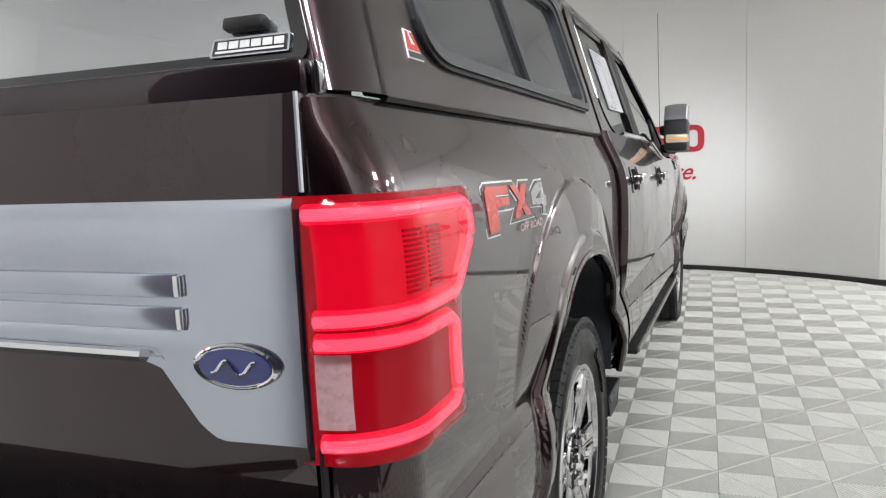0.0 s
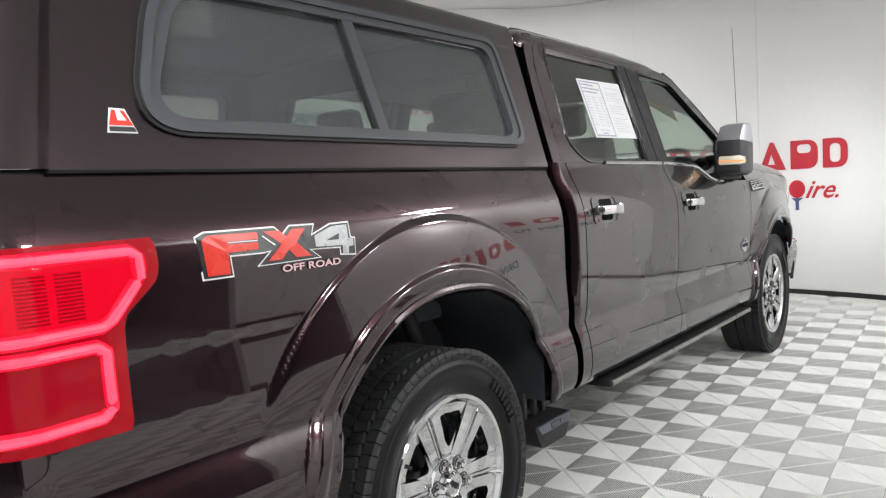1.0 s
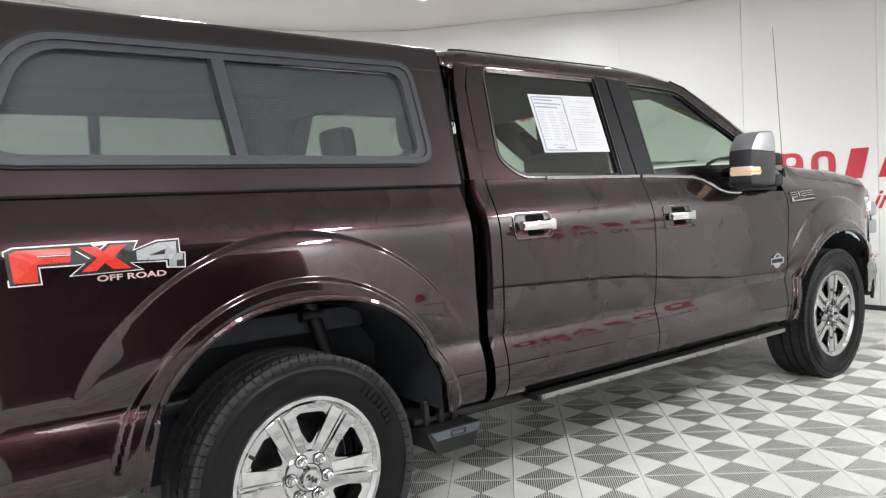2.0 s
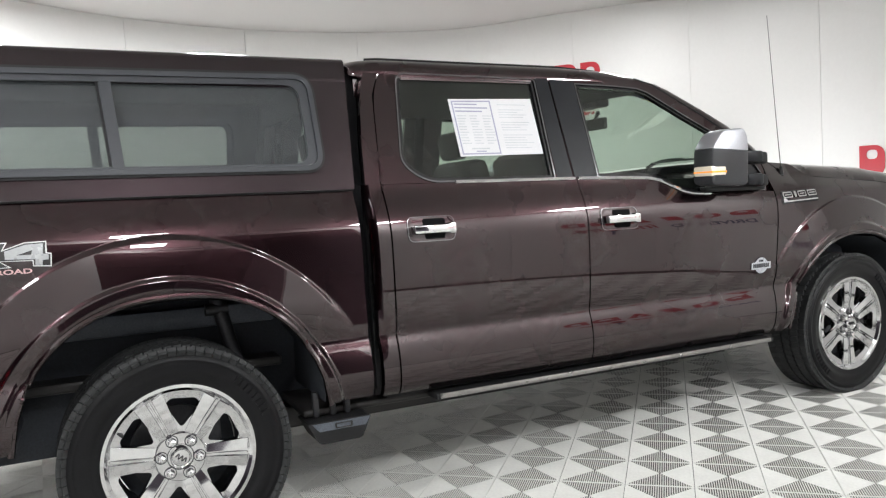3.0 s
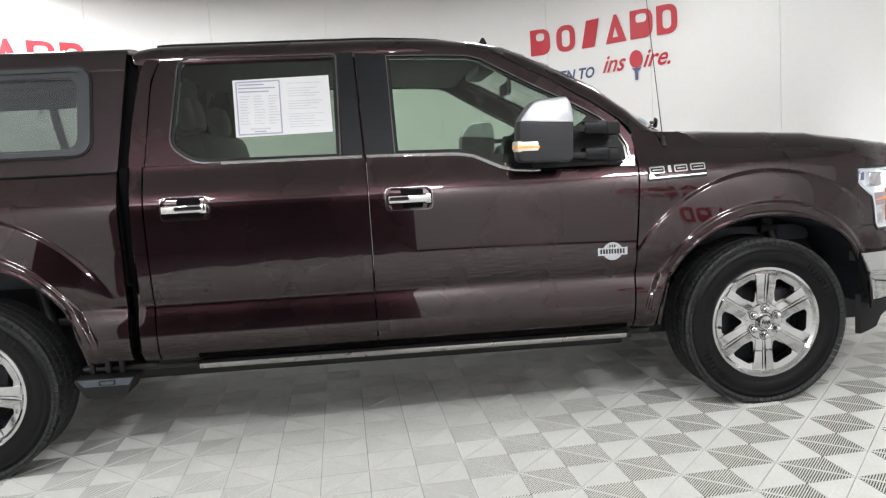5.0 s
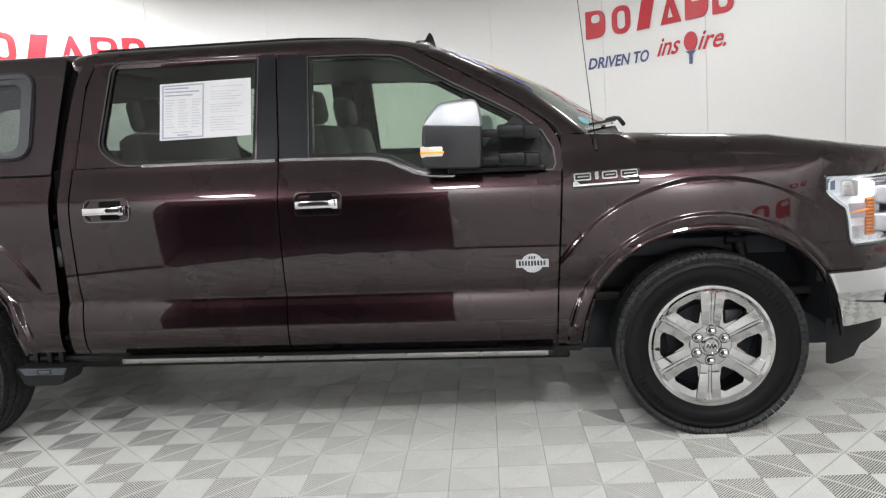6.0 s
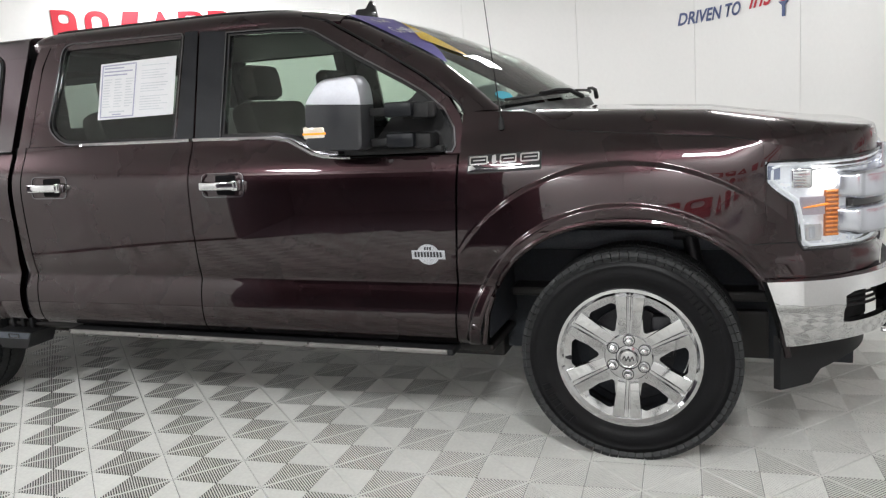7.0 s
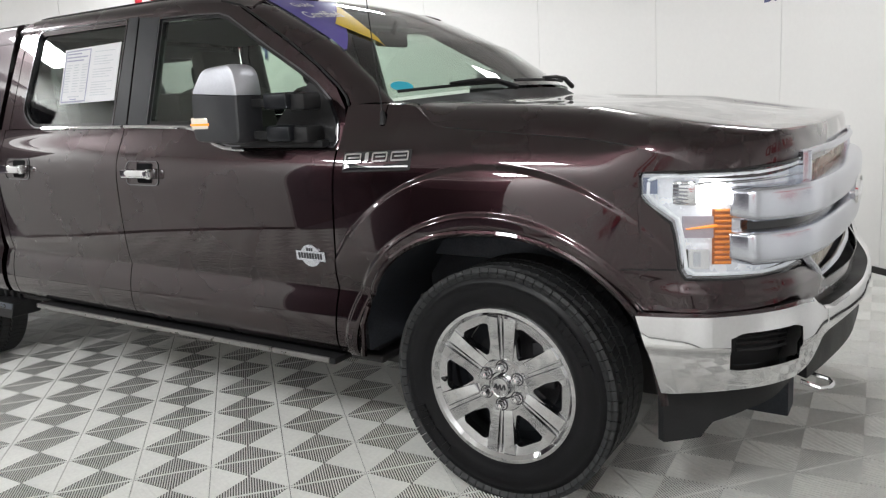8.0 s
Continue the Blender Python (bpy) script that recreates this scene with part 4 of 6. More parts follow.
# the fender's upper face, from its side edge to the hood's shut line and to the cowl
for s in (-1, 1):
    def fold(u, v):
        x = 3.055 + (3.350 - 3.055) * u
        zt = fender_top(x)
        a = Vector((x, fw(x, zt), zt))
        b = Vector((x, ramp(x, (3.06, .765), (3.30, .765), (3.35, .80)), zt + .004))
        p = a.lerp(b, v)
        p.z += .004 * math.sin(math.pi * v)
        return (p.x, s * p.y, p.z)
    tpart("fender_top", sheet(fold, 70, 6), M_PAINT)
    bm = bmesh.new()
    pts = [Vector(hood_fn(.93 * t, 0 if s > 0 else 1)) for t in np.linspace(0.0, .93, 60)]
    add_tube(bm, [Vector((q.x, s * (abs(q.y) + .0010), q.z - .001)) for q in pts], .0026, 5)
    tpart("hood_gap", bm, M_BLACK)

# cab back wall and closed floor
bm = bmesh.new()
add_box(bm, (.81, 0, .90), (.03, 1.78, .85))
add_box(bm, (1.95, 0, .47), (2.3, 1.70, .06))
tpart("cab_floor", bm, M_INTERIOR, smooth=False)
bm = bmesh.new()
for y in (-.68, .68):
    add_box(bm, (.85, y, 1.55), (.02, .10, .50))
add_box(bm, (.87, 0, 1.80), (.02, 1.36, .06))
add_box(bm, (.812, 0, 1.36), (.02, 1.6, .08))
tpart("cab_back", bm, M_PAINT, smooth=False)
bm = bmesh.new()
add_box(bm, (-.24, 0, .78), (1.90, 1.00, .05))
add_box(bm, (.70, 0, 1.03), (.05, 1.60, .5))
tpart("bed_floor", bm, M_BLACK, smooth=False)
bm = bmesh.new()
for y in (-.45, .45):
    add_box(bm, (1.7, y, .45), (5.6, .12, .28))
add_box(bm, (0, 0, .395), (.12, 1.5, .12))
add_box(bm, (WB, 0, .42), (.12, 1.5, .12))
add_box(bm, (4.0, 0, .75), (.6, .8, .6))
tpart("chassis_frame", bm, M_LINER, smooth=False)
# unseen panels, added to block light so the floor below stays dark
for nm, at, size in (("bed_pan", (-.34, 0, .60), (1.62, 1.28, .04)), ("tail_pan", (-.86, 0, .555), (.60, 1.80, .04)), ("engine_pan", (3.73, 0, .60), (1.14, 1.28, .04)),
                     ("cab_pan", (1.81, 0, .415), (2.66, 1.76, .03)), ("skid_plate", (1.75, 0, .33), (2.70, 1.16, .10)),
                     ("spare_carrier", (-.72, 0, .40), (.62, 1.00, .16)), ("front_skid_plate", (WB + .28, 0, .42), (.46, 1.10, .20))):
    bm = bmesh.new()
    add_box(bm, at, size, bevel=.012)
    tpart(nm, bm, M_BASE, None, "added dark panel that keeps light from under the truck", smooth=False)

# ---- the fibreglass canopy over the bed ----
shell = thing("truck_canopy", "dark brown fibreglass canopy with tinted windows on the truck bed", "canopy")
CAP_Z0, CAP_Z1 = 1.306, 1.755


def cpart(name, bm, m, parent=None, label="", **k):
    return part(name, bm, m, parent or shell, label, rake=True, **k)


def cap_rear(z):
    return -1.185 + .26 * (z - CAP_Z0)


CAP_SEC = ((.7675, CAP_Z1), (.7565, 1.790), (.7470, 1.820), (.7400, 1.838), (.7290, 1.849), (.710, 1.856), (.62, 1.866), (.4, 1.878), (0, 1.885))
CORNER = .105
CAP_WIN = rounded([(-.890, 1.374), (.650, 1.374), (.650, 1.788), (-.735, 1.776)], [.15, .09, .09, .16], 8)
CAP_CUT = rounded([(-.848, 1.394), (.618, 1.394), (.618, 1.750), (-.708, 1.748)], [.12, .07, .07, .12], 8)
CAP_HOLE = rounded([(-.822, 1.414), (.584, 1.412), (.584, 1.733), (-.676, 1.722)], [.10, .06, .06, .11], 8)
for s in (-1, 1):
    lay = lambda a, b: (a, s * glass_y(b), b)
    outer = [(cap_rear(CAP_Z0) + CORNER, CAP_Z0), (.750, CAP_Z0), (.792, CAP_Z1), (cap_rear(CAP_Z1) + CORNER, CAP_Z1)]
    body = cpart("side_wall", plate(outer, [CAP_CUT], lay, (0, -s * .03, 0)), M_CAP, smooth=False)
    # frame in two steps round the window
    cpart("window_gasket", plate(CAP_WIN, [inset(CAP_WIN, .010)], lambda a, b: (a, s * (glass_y(b) + .007), b), (0, -s * .012, 0)), M_BLACK, body, "black rubber window gasket", smooth=False)
    cpart("window_frame", plate(inset(CAP_WIN, .010), [inset(CAP_WIN, .030)], lambda a, b: (a, s * (glass_y(b) + .013), b), (0, -s * .014, 0)), M_GREYTRIM, body, "dark grey window frame", smooth=False)
    cpart("window_frame_inner", plate(inset(CAP_WIN, .031), [CAP_HOLE], lambda a, b: (a, s * (glass_y(b) + .006), b), (0, -s * .018, 0)), M_GREYTRIM, body, smooth=False)
    cpart("window_divider", plate([(-.132, 1.413), (-.092, 1.413), (-.108, 1.730), (-.150, 1.730)], [], lambda a, b: (a, s * (glass_y(b) + .005), b), (0, -s * .02, 0)), M_GREYTRIM, body, smooth=False)
    cpart("divider_seal", plate([(-.142, 1.415), (-.1325, 1.415), (-.1505, 1.728), (-.160, 1.728)], [], lambda a, b: (a, s * (glass_y(b) - .002), b), (0, -s * .012, 0)), M_BLACK, body, smooth=False)
    g = cpart("window_glass", plate(CAP_HOLE, [], lambda a, b: (a, s * (glass_y(b) - .012), b), (0, -s * .004, 0)), M_CAPGLASS, body, smooth=False)
    g.visible_shadow = False
    for k in range(4):
        bm = bmesh.new()
        add_box(bm, (-.62 + .34 * k, s * (glass_y(1.401) + .007), 1.401), (.06, .006, .005))
        cpart("drain_slot", bm, M_BLACK, body, smooth=False)

    # rounded rear corner
    def corner(u, v):
        z = CAP_Z0 + (CAP_Z1 - CAP_Z0) * v
        a = u * math.pi / 2
        return (cap_rear(z) + CORNER - CORNER * math.sin(a), s * (glass_y(z) - .038 + .038 * math.cos(a)), z)
    cpart("rear_corner", sheet(corner, 10, 10, (.02, 0, 0)), M_CAP)
    bm = bmesh.new()
    add_tube(bm, [(.745 - k * .0950, s * (glass_y(CAP_Z0) - .006), CAP_Z0 - .002) for k in range(20)], .007, 6)
    cpart("bed_seal", bm, M_BLACK)


def cap_top(u, v):
    k = abs(2 * v - 1)
    i = (1 - k) * (len(CAP_SEC) - 1)
    a = min(int(i), len(CAP_SEC) - 2)
    f = i - a
    y = CAP_SEC[a][0] * (1 - f) + CAP_SEC[a + 1][0] * f
    z = CAP_SEC[a][1] * (1 - f) + CAP_SEC[a + 1][1] * f
    x0, x1 = cap_rear(z), .750 + .0935 * (z - CAP_Z0)
    x = x0 + (x1 - x0) * u
    d = min((x - x0) / CORNER, 1.0)
    y -= CORNER * (1 - math.sqrt(max(1 - (1 - d) ** 2, 0))) * min(1, y / .3)
    z -= .05 * (1 - smooth01(0, .12, x - x0)) * ((z - CAP_Z1) / .13)
    return (x, -y * (1 if v < .5 else -1), z)


cpart("roof_skin", sheet(cap_top, 60, 48, (0, 0, -.03)), M_CAP)
# front wall with its window, rear frame, rear glass
cpart("front_wall", plate([(-.895, CAP_Z0), (.895, CAP_Z0), (.755, CAP_Z1), (.728, 1.842), (-.728, 1.842), (-.755, CAP_Z1)], [[(-.62, 1.39), (.62, 1.39), (.56, 1.70), (-.56, 1.70)]], lambda a, b: (.744 + .0935 * (b - CAP_Z0), a, b), (-.02, 0, 0)), M_BLACK, smooth=False)
hatch_out = [(-.872, CAP_Z0 - .002), (.872, CAP_Z0 - .002), (.722, 1.79), (-.722, 1.79)]
hatch_in = rounded([(-.858, 1.345), (.858, 1.345), (.722, 1.765), (-.722, 1.765)], .03)
lay = lambda a, b: (cap_rear(b) - .002, a, b)
hatch = cpart("rear_hatch", plate(hatch_out, [hatch_in], lay, (.03, 0, 0)), M_CAP, smooth=False)
cpart("hatch_seal", plate(hatch_in, [inset(hatch_in, .02)], lambda a, b: (cap_rear(b) - .006, a, b), (.02, 0, 0)), M_GLOSSBLACK, hatch, smooth=False)
g = cpart("hatch_glass", plate(inset(hatch_in, .02), [], lambda a, b: (cap_rear(b) - .004, a, b), (.004, 0, 0)), M_HATCHGLASS, hatch, smooth=False)
g.visible_shadow = False
bm = bmesh.new()
add_box(bm, (cap_rear(1.305) - .012, 0, 1.318), (.036, 1.725, .058), bevel=.008)
cpart("hatch_lower_rail", bm, M_CAP, hatch)
bm = bmesh.new()
add_box(bm, (cap_rear(1.40) - .014, -.757, 1.403), (.018, .066, .018), pose(0, 0, 0, 0, 14, 0), bevel=.004)
cpart("hatch_latch", bm, M_BLACK, hatch, "black hatch latch")
pl = cpart("hatch_plate", plate(rounded([(-.826, 1.361), (-.697, 1.361), (-.702, 1.387), (-.826, 1.387)], .003, 2), [], lambda a, b: (cap_rear(b) - .010, a, b), (.005, 0, 0)), M_SATIN, hatch, "small silver and black maker plate", smooth=False)
cpart("plate_field", plate([(-.822, 1.364), (-.702, 1.364), (-.705, 1.384), (-.822, 1.384)], [], lambda a, b: (cap_rear(b) - .0112, a, b), (.002, 0, 0)), M_DECALBLACK, pl, smooth=False)
for y0, y1, z0, z1 in [(-.818 + .0183 * k, -.803 + .0183 * k, 1.3715, 1.3815) for k in range(6)] + [(-.818, -.708, 1.3660, 1.3690)]:
    cpart("plate_bar", plate([(y0, z0), (y1, z0), (y1, z1), (y0, z1)], [], lambda a, b: (cap_rear(b) - .0124, a, b), (.002, 0, 0)), M_DECALWHITE, pl, smooth=False)
for y in (-.836, .836):
    bm = bmesh.new()
    add_box(bm, (cap_rear(1.33) - .006, y * 1.042, 1.322), (.022, .010, .045), bevel=.003)
    cpart("hatch_hinge", bm, M_DARKCHROME, hatch)
# the little red maker's mark on the side
for s in (-1,):
    at = lambda o: (lambda a, b: (a, s * (glass_y(b) + o), b))
    badge = cpart("maker_mark", plate([(-.930, 1.3765), (-.866, 1.3765), (-.882, 1.426), (-.914, 1.427)], [], at(.002), (0, -s * .002, 0)), M_DECALWHITE, None, "small red and white maker's mark", smooth=False)
    cpart("red_field", plate([(-.924, 1.392), (-.873, 1.392), (-.886, 1.422), (-.894, 1.4225), (-.884, 1.402), (-.904, 1.402), (-.904, 1.423), (-.911, 1.4235)], [], at(.0035), (0, -s * .002, 0)), M_DECALRED, badge, smooth=False)
    cpart("dark_bar", plate([(-.926, 1.3795), (-.869, 1.3795), (-.872, 1.389), (-.924, 1.389)], [], at(.0035), (0, -s * .002, 0)), M_DECALBLACK, badge, smooth=False)

# ---- wheels ----
TYRE_R = .400
RIM_R = .262


def wheel(x, z, s, turn):
    """An all-terrain tyre on a bright six-spoke wheel; s is the side it shows."""
    w = new("wheel")
    w.parent = truck
    w["label"] = "chrome six-spoke wheel with black all-terrain tyre"

    def wp(name, bm, m, parent=None, label="", ang=35, spin=False):
        if spin:
            bmesh.ops.transform(bm, matrix=Matrix.Rotation(turn, 4, "Y"), verts=bm.verts)
        for v in bm.verts:
            v.co.y *= -s
        return part(name, bm, m, parent or w, label, angle=ang)
    # the outer face looks along -y here
    prof = [(RIM_R - .004, -.108), (RIM_R + .008, -.118), (RIM_R + .02, -.121), (RIM_R + .035, -.124), (RIM_R + .040, -.1275), (RIM_R + .075, -.1335), (RIM_R + .080, -.1315), (.352, -.1345), (.356, -.1360), (.361, -.1335), (.370, -.129), (.380, -.120), (.388, -.106), (.391, -.09), (.392, -.04), (.392, .04), (.391, .09), (.388, .106), (.365, .132), (RIM_R + .03, .122), (RIM_R - .004, .108)]
    bm = bmesh.new()
    lathe(bm, prof, 96)
    tyre = wp("tyre", bm, M_RUBBER, None, "black rubber tyre", 50)
    # tread blocks: shoulder lugs and three middle rows
    bm = bmesh.new()
    n = 76
    for k in range(n):
        a = math.tau * k / n
        for j, (y, wd, ln, off) in enumerate(((-.106, .046, .84, 0), (-.056, .046, .82, .45), (0, .046, .82, .1), (.056, .046, .82, .6), (.106, .046, .84, .3))):
            aa = a + off * math.tau / n
            c = Matrix.Rotation(-aa, 4, "Y") @ Matrix.Translation((.3965 if abs(y) < .1 else .3925, y, 0)) @ pose(0, 0, 0, 0, 0, 0 if abs(y) < .1 else (-14 if y > 0 else 14))
            if abs(y) < .1:
                c = c @ pose(0, 0, 0, 14 * (1 if j % 2 else -1), 0, 0)
            r = bmesh.ops.create_cube(bm, size=1)
            bmesh.ops.transform(bm, matrix=c @ Matrix.Diagonal((.013, wd, math.tau * .4 / n * (ln + .08), 1)), verts=r["verts"])
        for sy in (-1, 1):
            c = Matrix.Rotation(-(a + (.0 if sy < 0 else .3) * math.tau / n), 4, "Y") @ Matrix.Translation((.376, sy * .1235, 0)) @ pose(0, 0, 0, 0, 0, sy * -58)
            r = bmesh.ops.create_cube(bm, size=1)
            bmesh.ops.transform(bm, matrix=c @ Matrix.Diagonal((.010, .032, math.tau * .4 / n * .86, 1)), verts=r["verts"])
    wp("tread", bm, M_TREAD, tyre, "", 20)
    # raised writing on the side wall as plain bars
    for a0, cnt in ((.35, 8), (3.5, 8)):
        for k in range(cnt):
            bm = bmesh.new()
            c = Matrix.Rotation(-(a0 + k * .072), 4, "Y") @ Matrix.Translation((.332, -.1325, 0))
            r = bmesh.ops.create_cube(bm, size=1)
            bmesh.ops.transform(bm, matrix=c @ Matrix.Diagonal((.030, .010, .015, 1)), verts=r["verts"])
            wp("sidewall_bar", bm, M_RUBBER, tyre, "", 20)
    # rim barrel
    bm = bmesh.new()
    lathe(bm, [(RIM_R + .010, -.117), (RIM_R + .006, -.124), (RIM_R - .006, -.124), (RIM_R - .018, -.112), (RIM_R - .022, -.08), (RIM_R - .040, -.04), (RIM_R - .05, .10), (RIM_R - .01, .115)], 72)
    rim = wp("rim", bm, M_WHEEL, None, "bright chrome rim")
    # brake disc and backing
    bm = bmesh.new()
    lathe(bm, [(.001, .0), (.165, .0), (.165, .02), (.001, .02)], 40)
    wp("brake_disc", bm, M_DARKMETAL, rim, "dull steel brake disc")
    bm = bmesh.new()
    lathe(bm, [(.001, .03), (.215, .03)], 32)
    wp("brake_shield", bm, M_LINER, rim)
    bm = bmesh.new()
    add_box(bm, (.12, -.012, .06), (.08, .05, .16), bevel=.012)
    wp("brake_caliper", bm, M_DARKMETAL, rim)
    # six spokes: each a pair of faceted blades with a valley
    for k in range(6):
        bm = bmesh.new()
        a = math.tau * k / 6 + math.pi / 6
        st = []
        for r, hw, y in ((.060, .035, -.100), (.092, .040, -.106), (.15, .047, -.112), (.205, .0535, -.116), (.236, .057, -.117), (.251, .050, -.103)):
            v = .012 if r > .07 else .004
            ring = []
            for q, dy in ((-1, .016), (-.93, .003), (-.22, 0), (-.17, v), (-.09, v), (-.05, .003), (.05, .003), (.09, v), (.17, v), (.22, 0), (.93, .003), (1, .016)):
                ring.append(bm.verts.new((r, y + dy, q * hw)))
            ring.append(bm.verts.new((r, y + .055, hw * .8)))
            ring.append(bm.verts.new((r, y + .055, -hw * .8)))
            st.append(ring)
        for A, B in zip(st, st[1:]):
            m = len(A)
            for i in range(m):
                bm.faces.new((A[i], B[i], B[(i + 1) % m], A[(i + 1) % m]))
        bm.faces.new(st[0])
        bm.faces.new(st[-1])
        bmesh.ops.transform(bm, matrix=Matrix.Rotation(-a, 4, "Y"), verts=bm.verts)
        wp("spoke", bm, M_WHEEL, rim, "", 18, spin=True)
    bm = bmesh.new()
    bm.free()
    windows = []
    for k in range(6):
        am = math.tau * k / 6
        pts = [(.112, -.05), (.112, .05), (.178, .275), (.206, .285), (.219, .20), (.219, -.20), (.206, -.285), (.178, -.275)]
        windows.append(rounded([(r * math.cos(am + q), r * math.sin(am + q)) for r, q in pts], .010, 3))
    disc = [((RIM_R - .012) * math.cos(q), (RIM_R - .012) * math.sin(q)) for q in np.linspace(0, math.tau, 97)[:-1]]
    bm = plate(disc, windows, lambda a, b: (a, -.1005 - .012 * smooth01(.19, .25, math.hypot(a, b)), b), (0, .034, 0))
    bmesh.ops.transform(bm, matrix=Matrix.Rotation(turn, 4, "Y"), verts=bm.verts)
    wp("rim_face", bm, M_WHEEL, rim, "", 30)
    bm = bmesh.new()
    lathe(bm, [(.094, -.075), (.092, -.100), (.086, -.1075), (.048, -.1075), (.044, -.103), (.001, -.103)], 48)
    wp("hub_face", bm, M_WHEEL, rim, "", 25)
    bm = bmesh.new()
    lathe(bm, [(.037, -.100), (.037, -.120), (.034, -.126), (.031, -.1245), (.029, -.122), (.001, -.1245)], 40)
    cap = wp("centre_cap", bm, M_WHEEL, rim, "silver centre cap with a wavy mark", 25)
    bm = bmesh.new()
    add_tube(bm, [(.020 * t, -.1255, .009 * math.cos(t * 8.6)) for t in np.linspace(-1, 1, 28)], .0020, 6)
    wp("wavy_mark", bm, M_DARKMETAL, cap, spin=True)
    for k in range(6):
        a = math.tau * k / 6 + math.pi / 6
        bm = bmesh.new()
        lathe(bm, [(.0225, -.094), (.0225, -.1095), (.0195, -.1105), (.0185, -.104), (.001, -.104)], 18)
        bmesh.ops.translate(bm, verts=bm.verts, vec=(.066 * math.cos(a), 0, .066 * math.sin(a)))
        wp("nut_pocket", bm, M_DARKMETAL, rim, "", 30, spin=True)
        bm = bmesh.new()
        lathe(bm, [(.0155, -.092), (.0155, -.124), (.0125, -.134), (.006, -.138), (.001, -.1385)], 6)
        bmesh.ops.translate(bm, verts=bm.verts, vec=(.066 * math.cos(a), 0, .066 * math.sin(a)))
        wp("lug_nut", bm, M_CHROME, rim, "", 30, spin=True)
    bm = bmesh.new()
    add_tube(bm, [(-.236, -.105, -.02), (-.215, -.118, -.02)], .006, 8)
    wp("valve", bm, M_BLACK, rim, spin=True)
    w.location = (x, s * .840, z)
    return w


for s in (-1, 1):
    wheel(0.0, TYRE_R - .004, s, math.radians(37))
    wheel(WB, TYRE_R - .004, s, math.radians(3))

# ---- the truck's front: lamps, grille, bumper ----
def nose_sheet(s, d0, d1, z0, z1, off, nu, nv, thick=.02):
    """z0 and z1 are functions of d."""
    bm = sheet(lambda u, v: nose(d0 + (d1 - d0) * u, z0(d0 + (d1 - d0) * u) * (1 - v) + z1(d0 + (d1 - d0) * u) * v, s, off), nu, nv)
    if thick:
        bmesh.ops.solidify(bm, geom=list(bm.faces), thickness=0.0001)
        bm.free()
        bm = sheet(lambda u, v: nose(d0 + (d1 - d0) * u, z0(d0 + (d1 - d0) * u) * (1 - v) + z1(d0 + (d1 - d0) * u) * v, s, off), nu, nv, (-thick * .7, -s * thick * .5, 0))
    return bm


def hl_low(z):
    """The headlamp's rear edge by height, as a distance along the nose."""
    return ramp(z, (.845, .222), (.87, .205), (.96, .195), (1.005, .185), (1.055, .118), (1.08, .100), (1.135, .098), (1.15, .108))


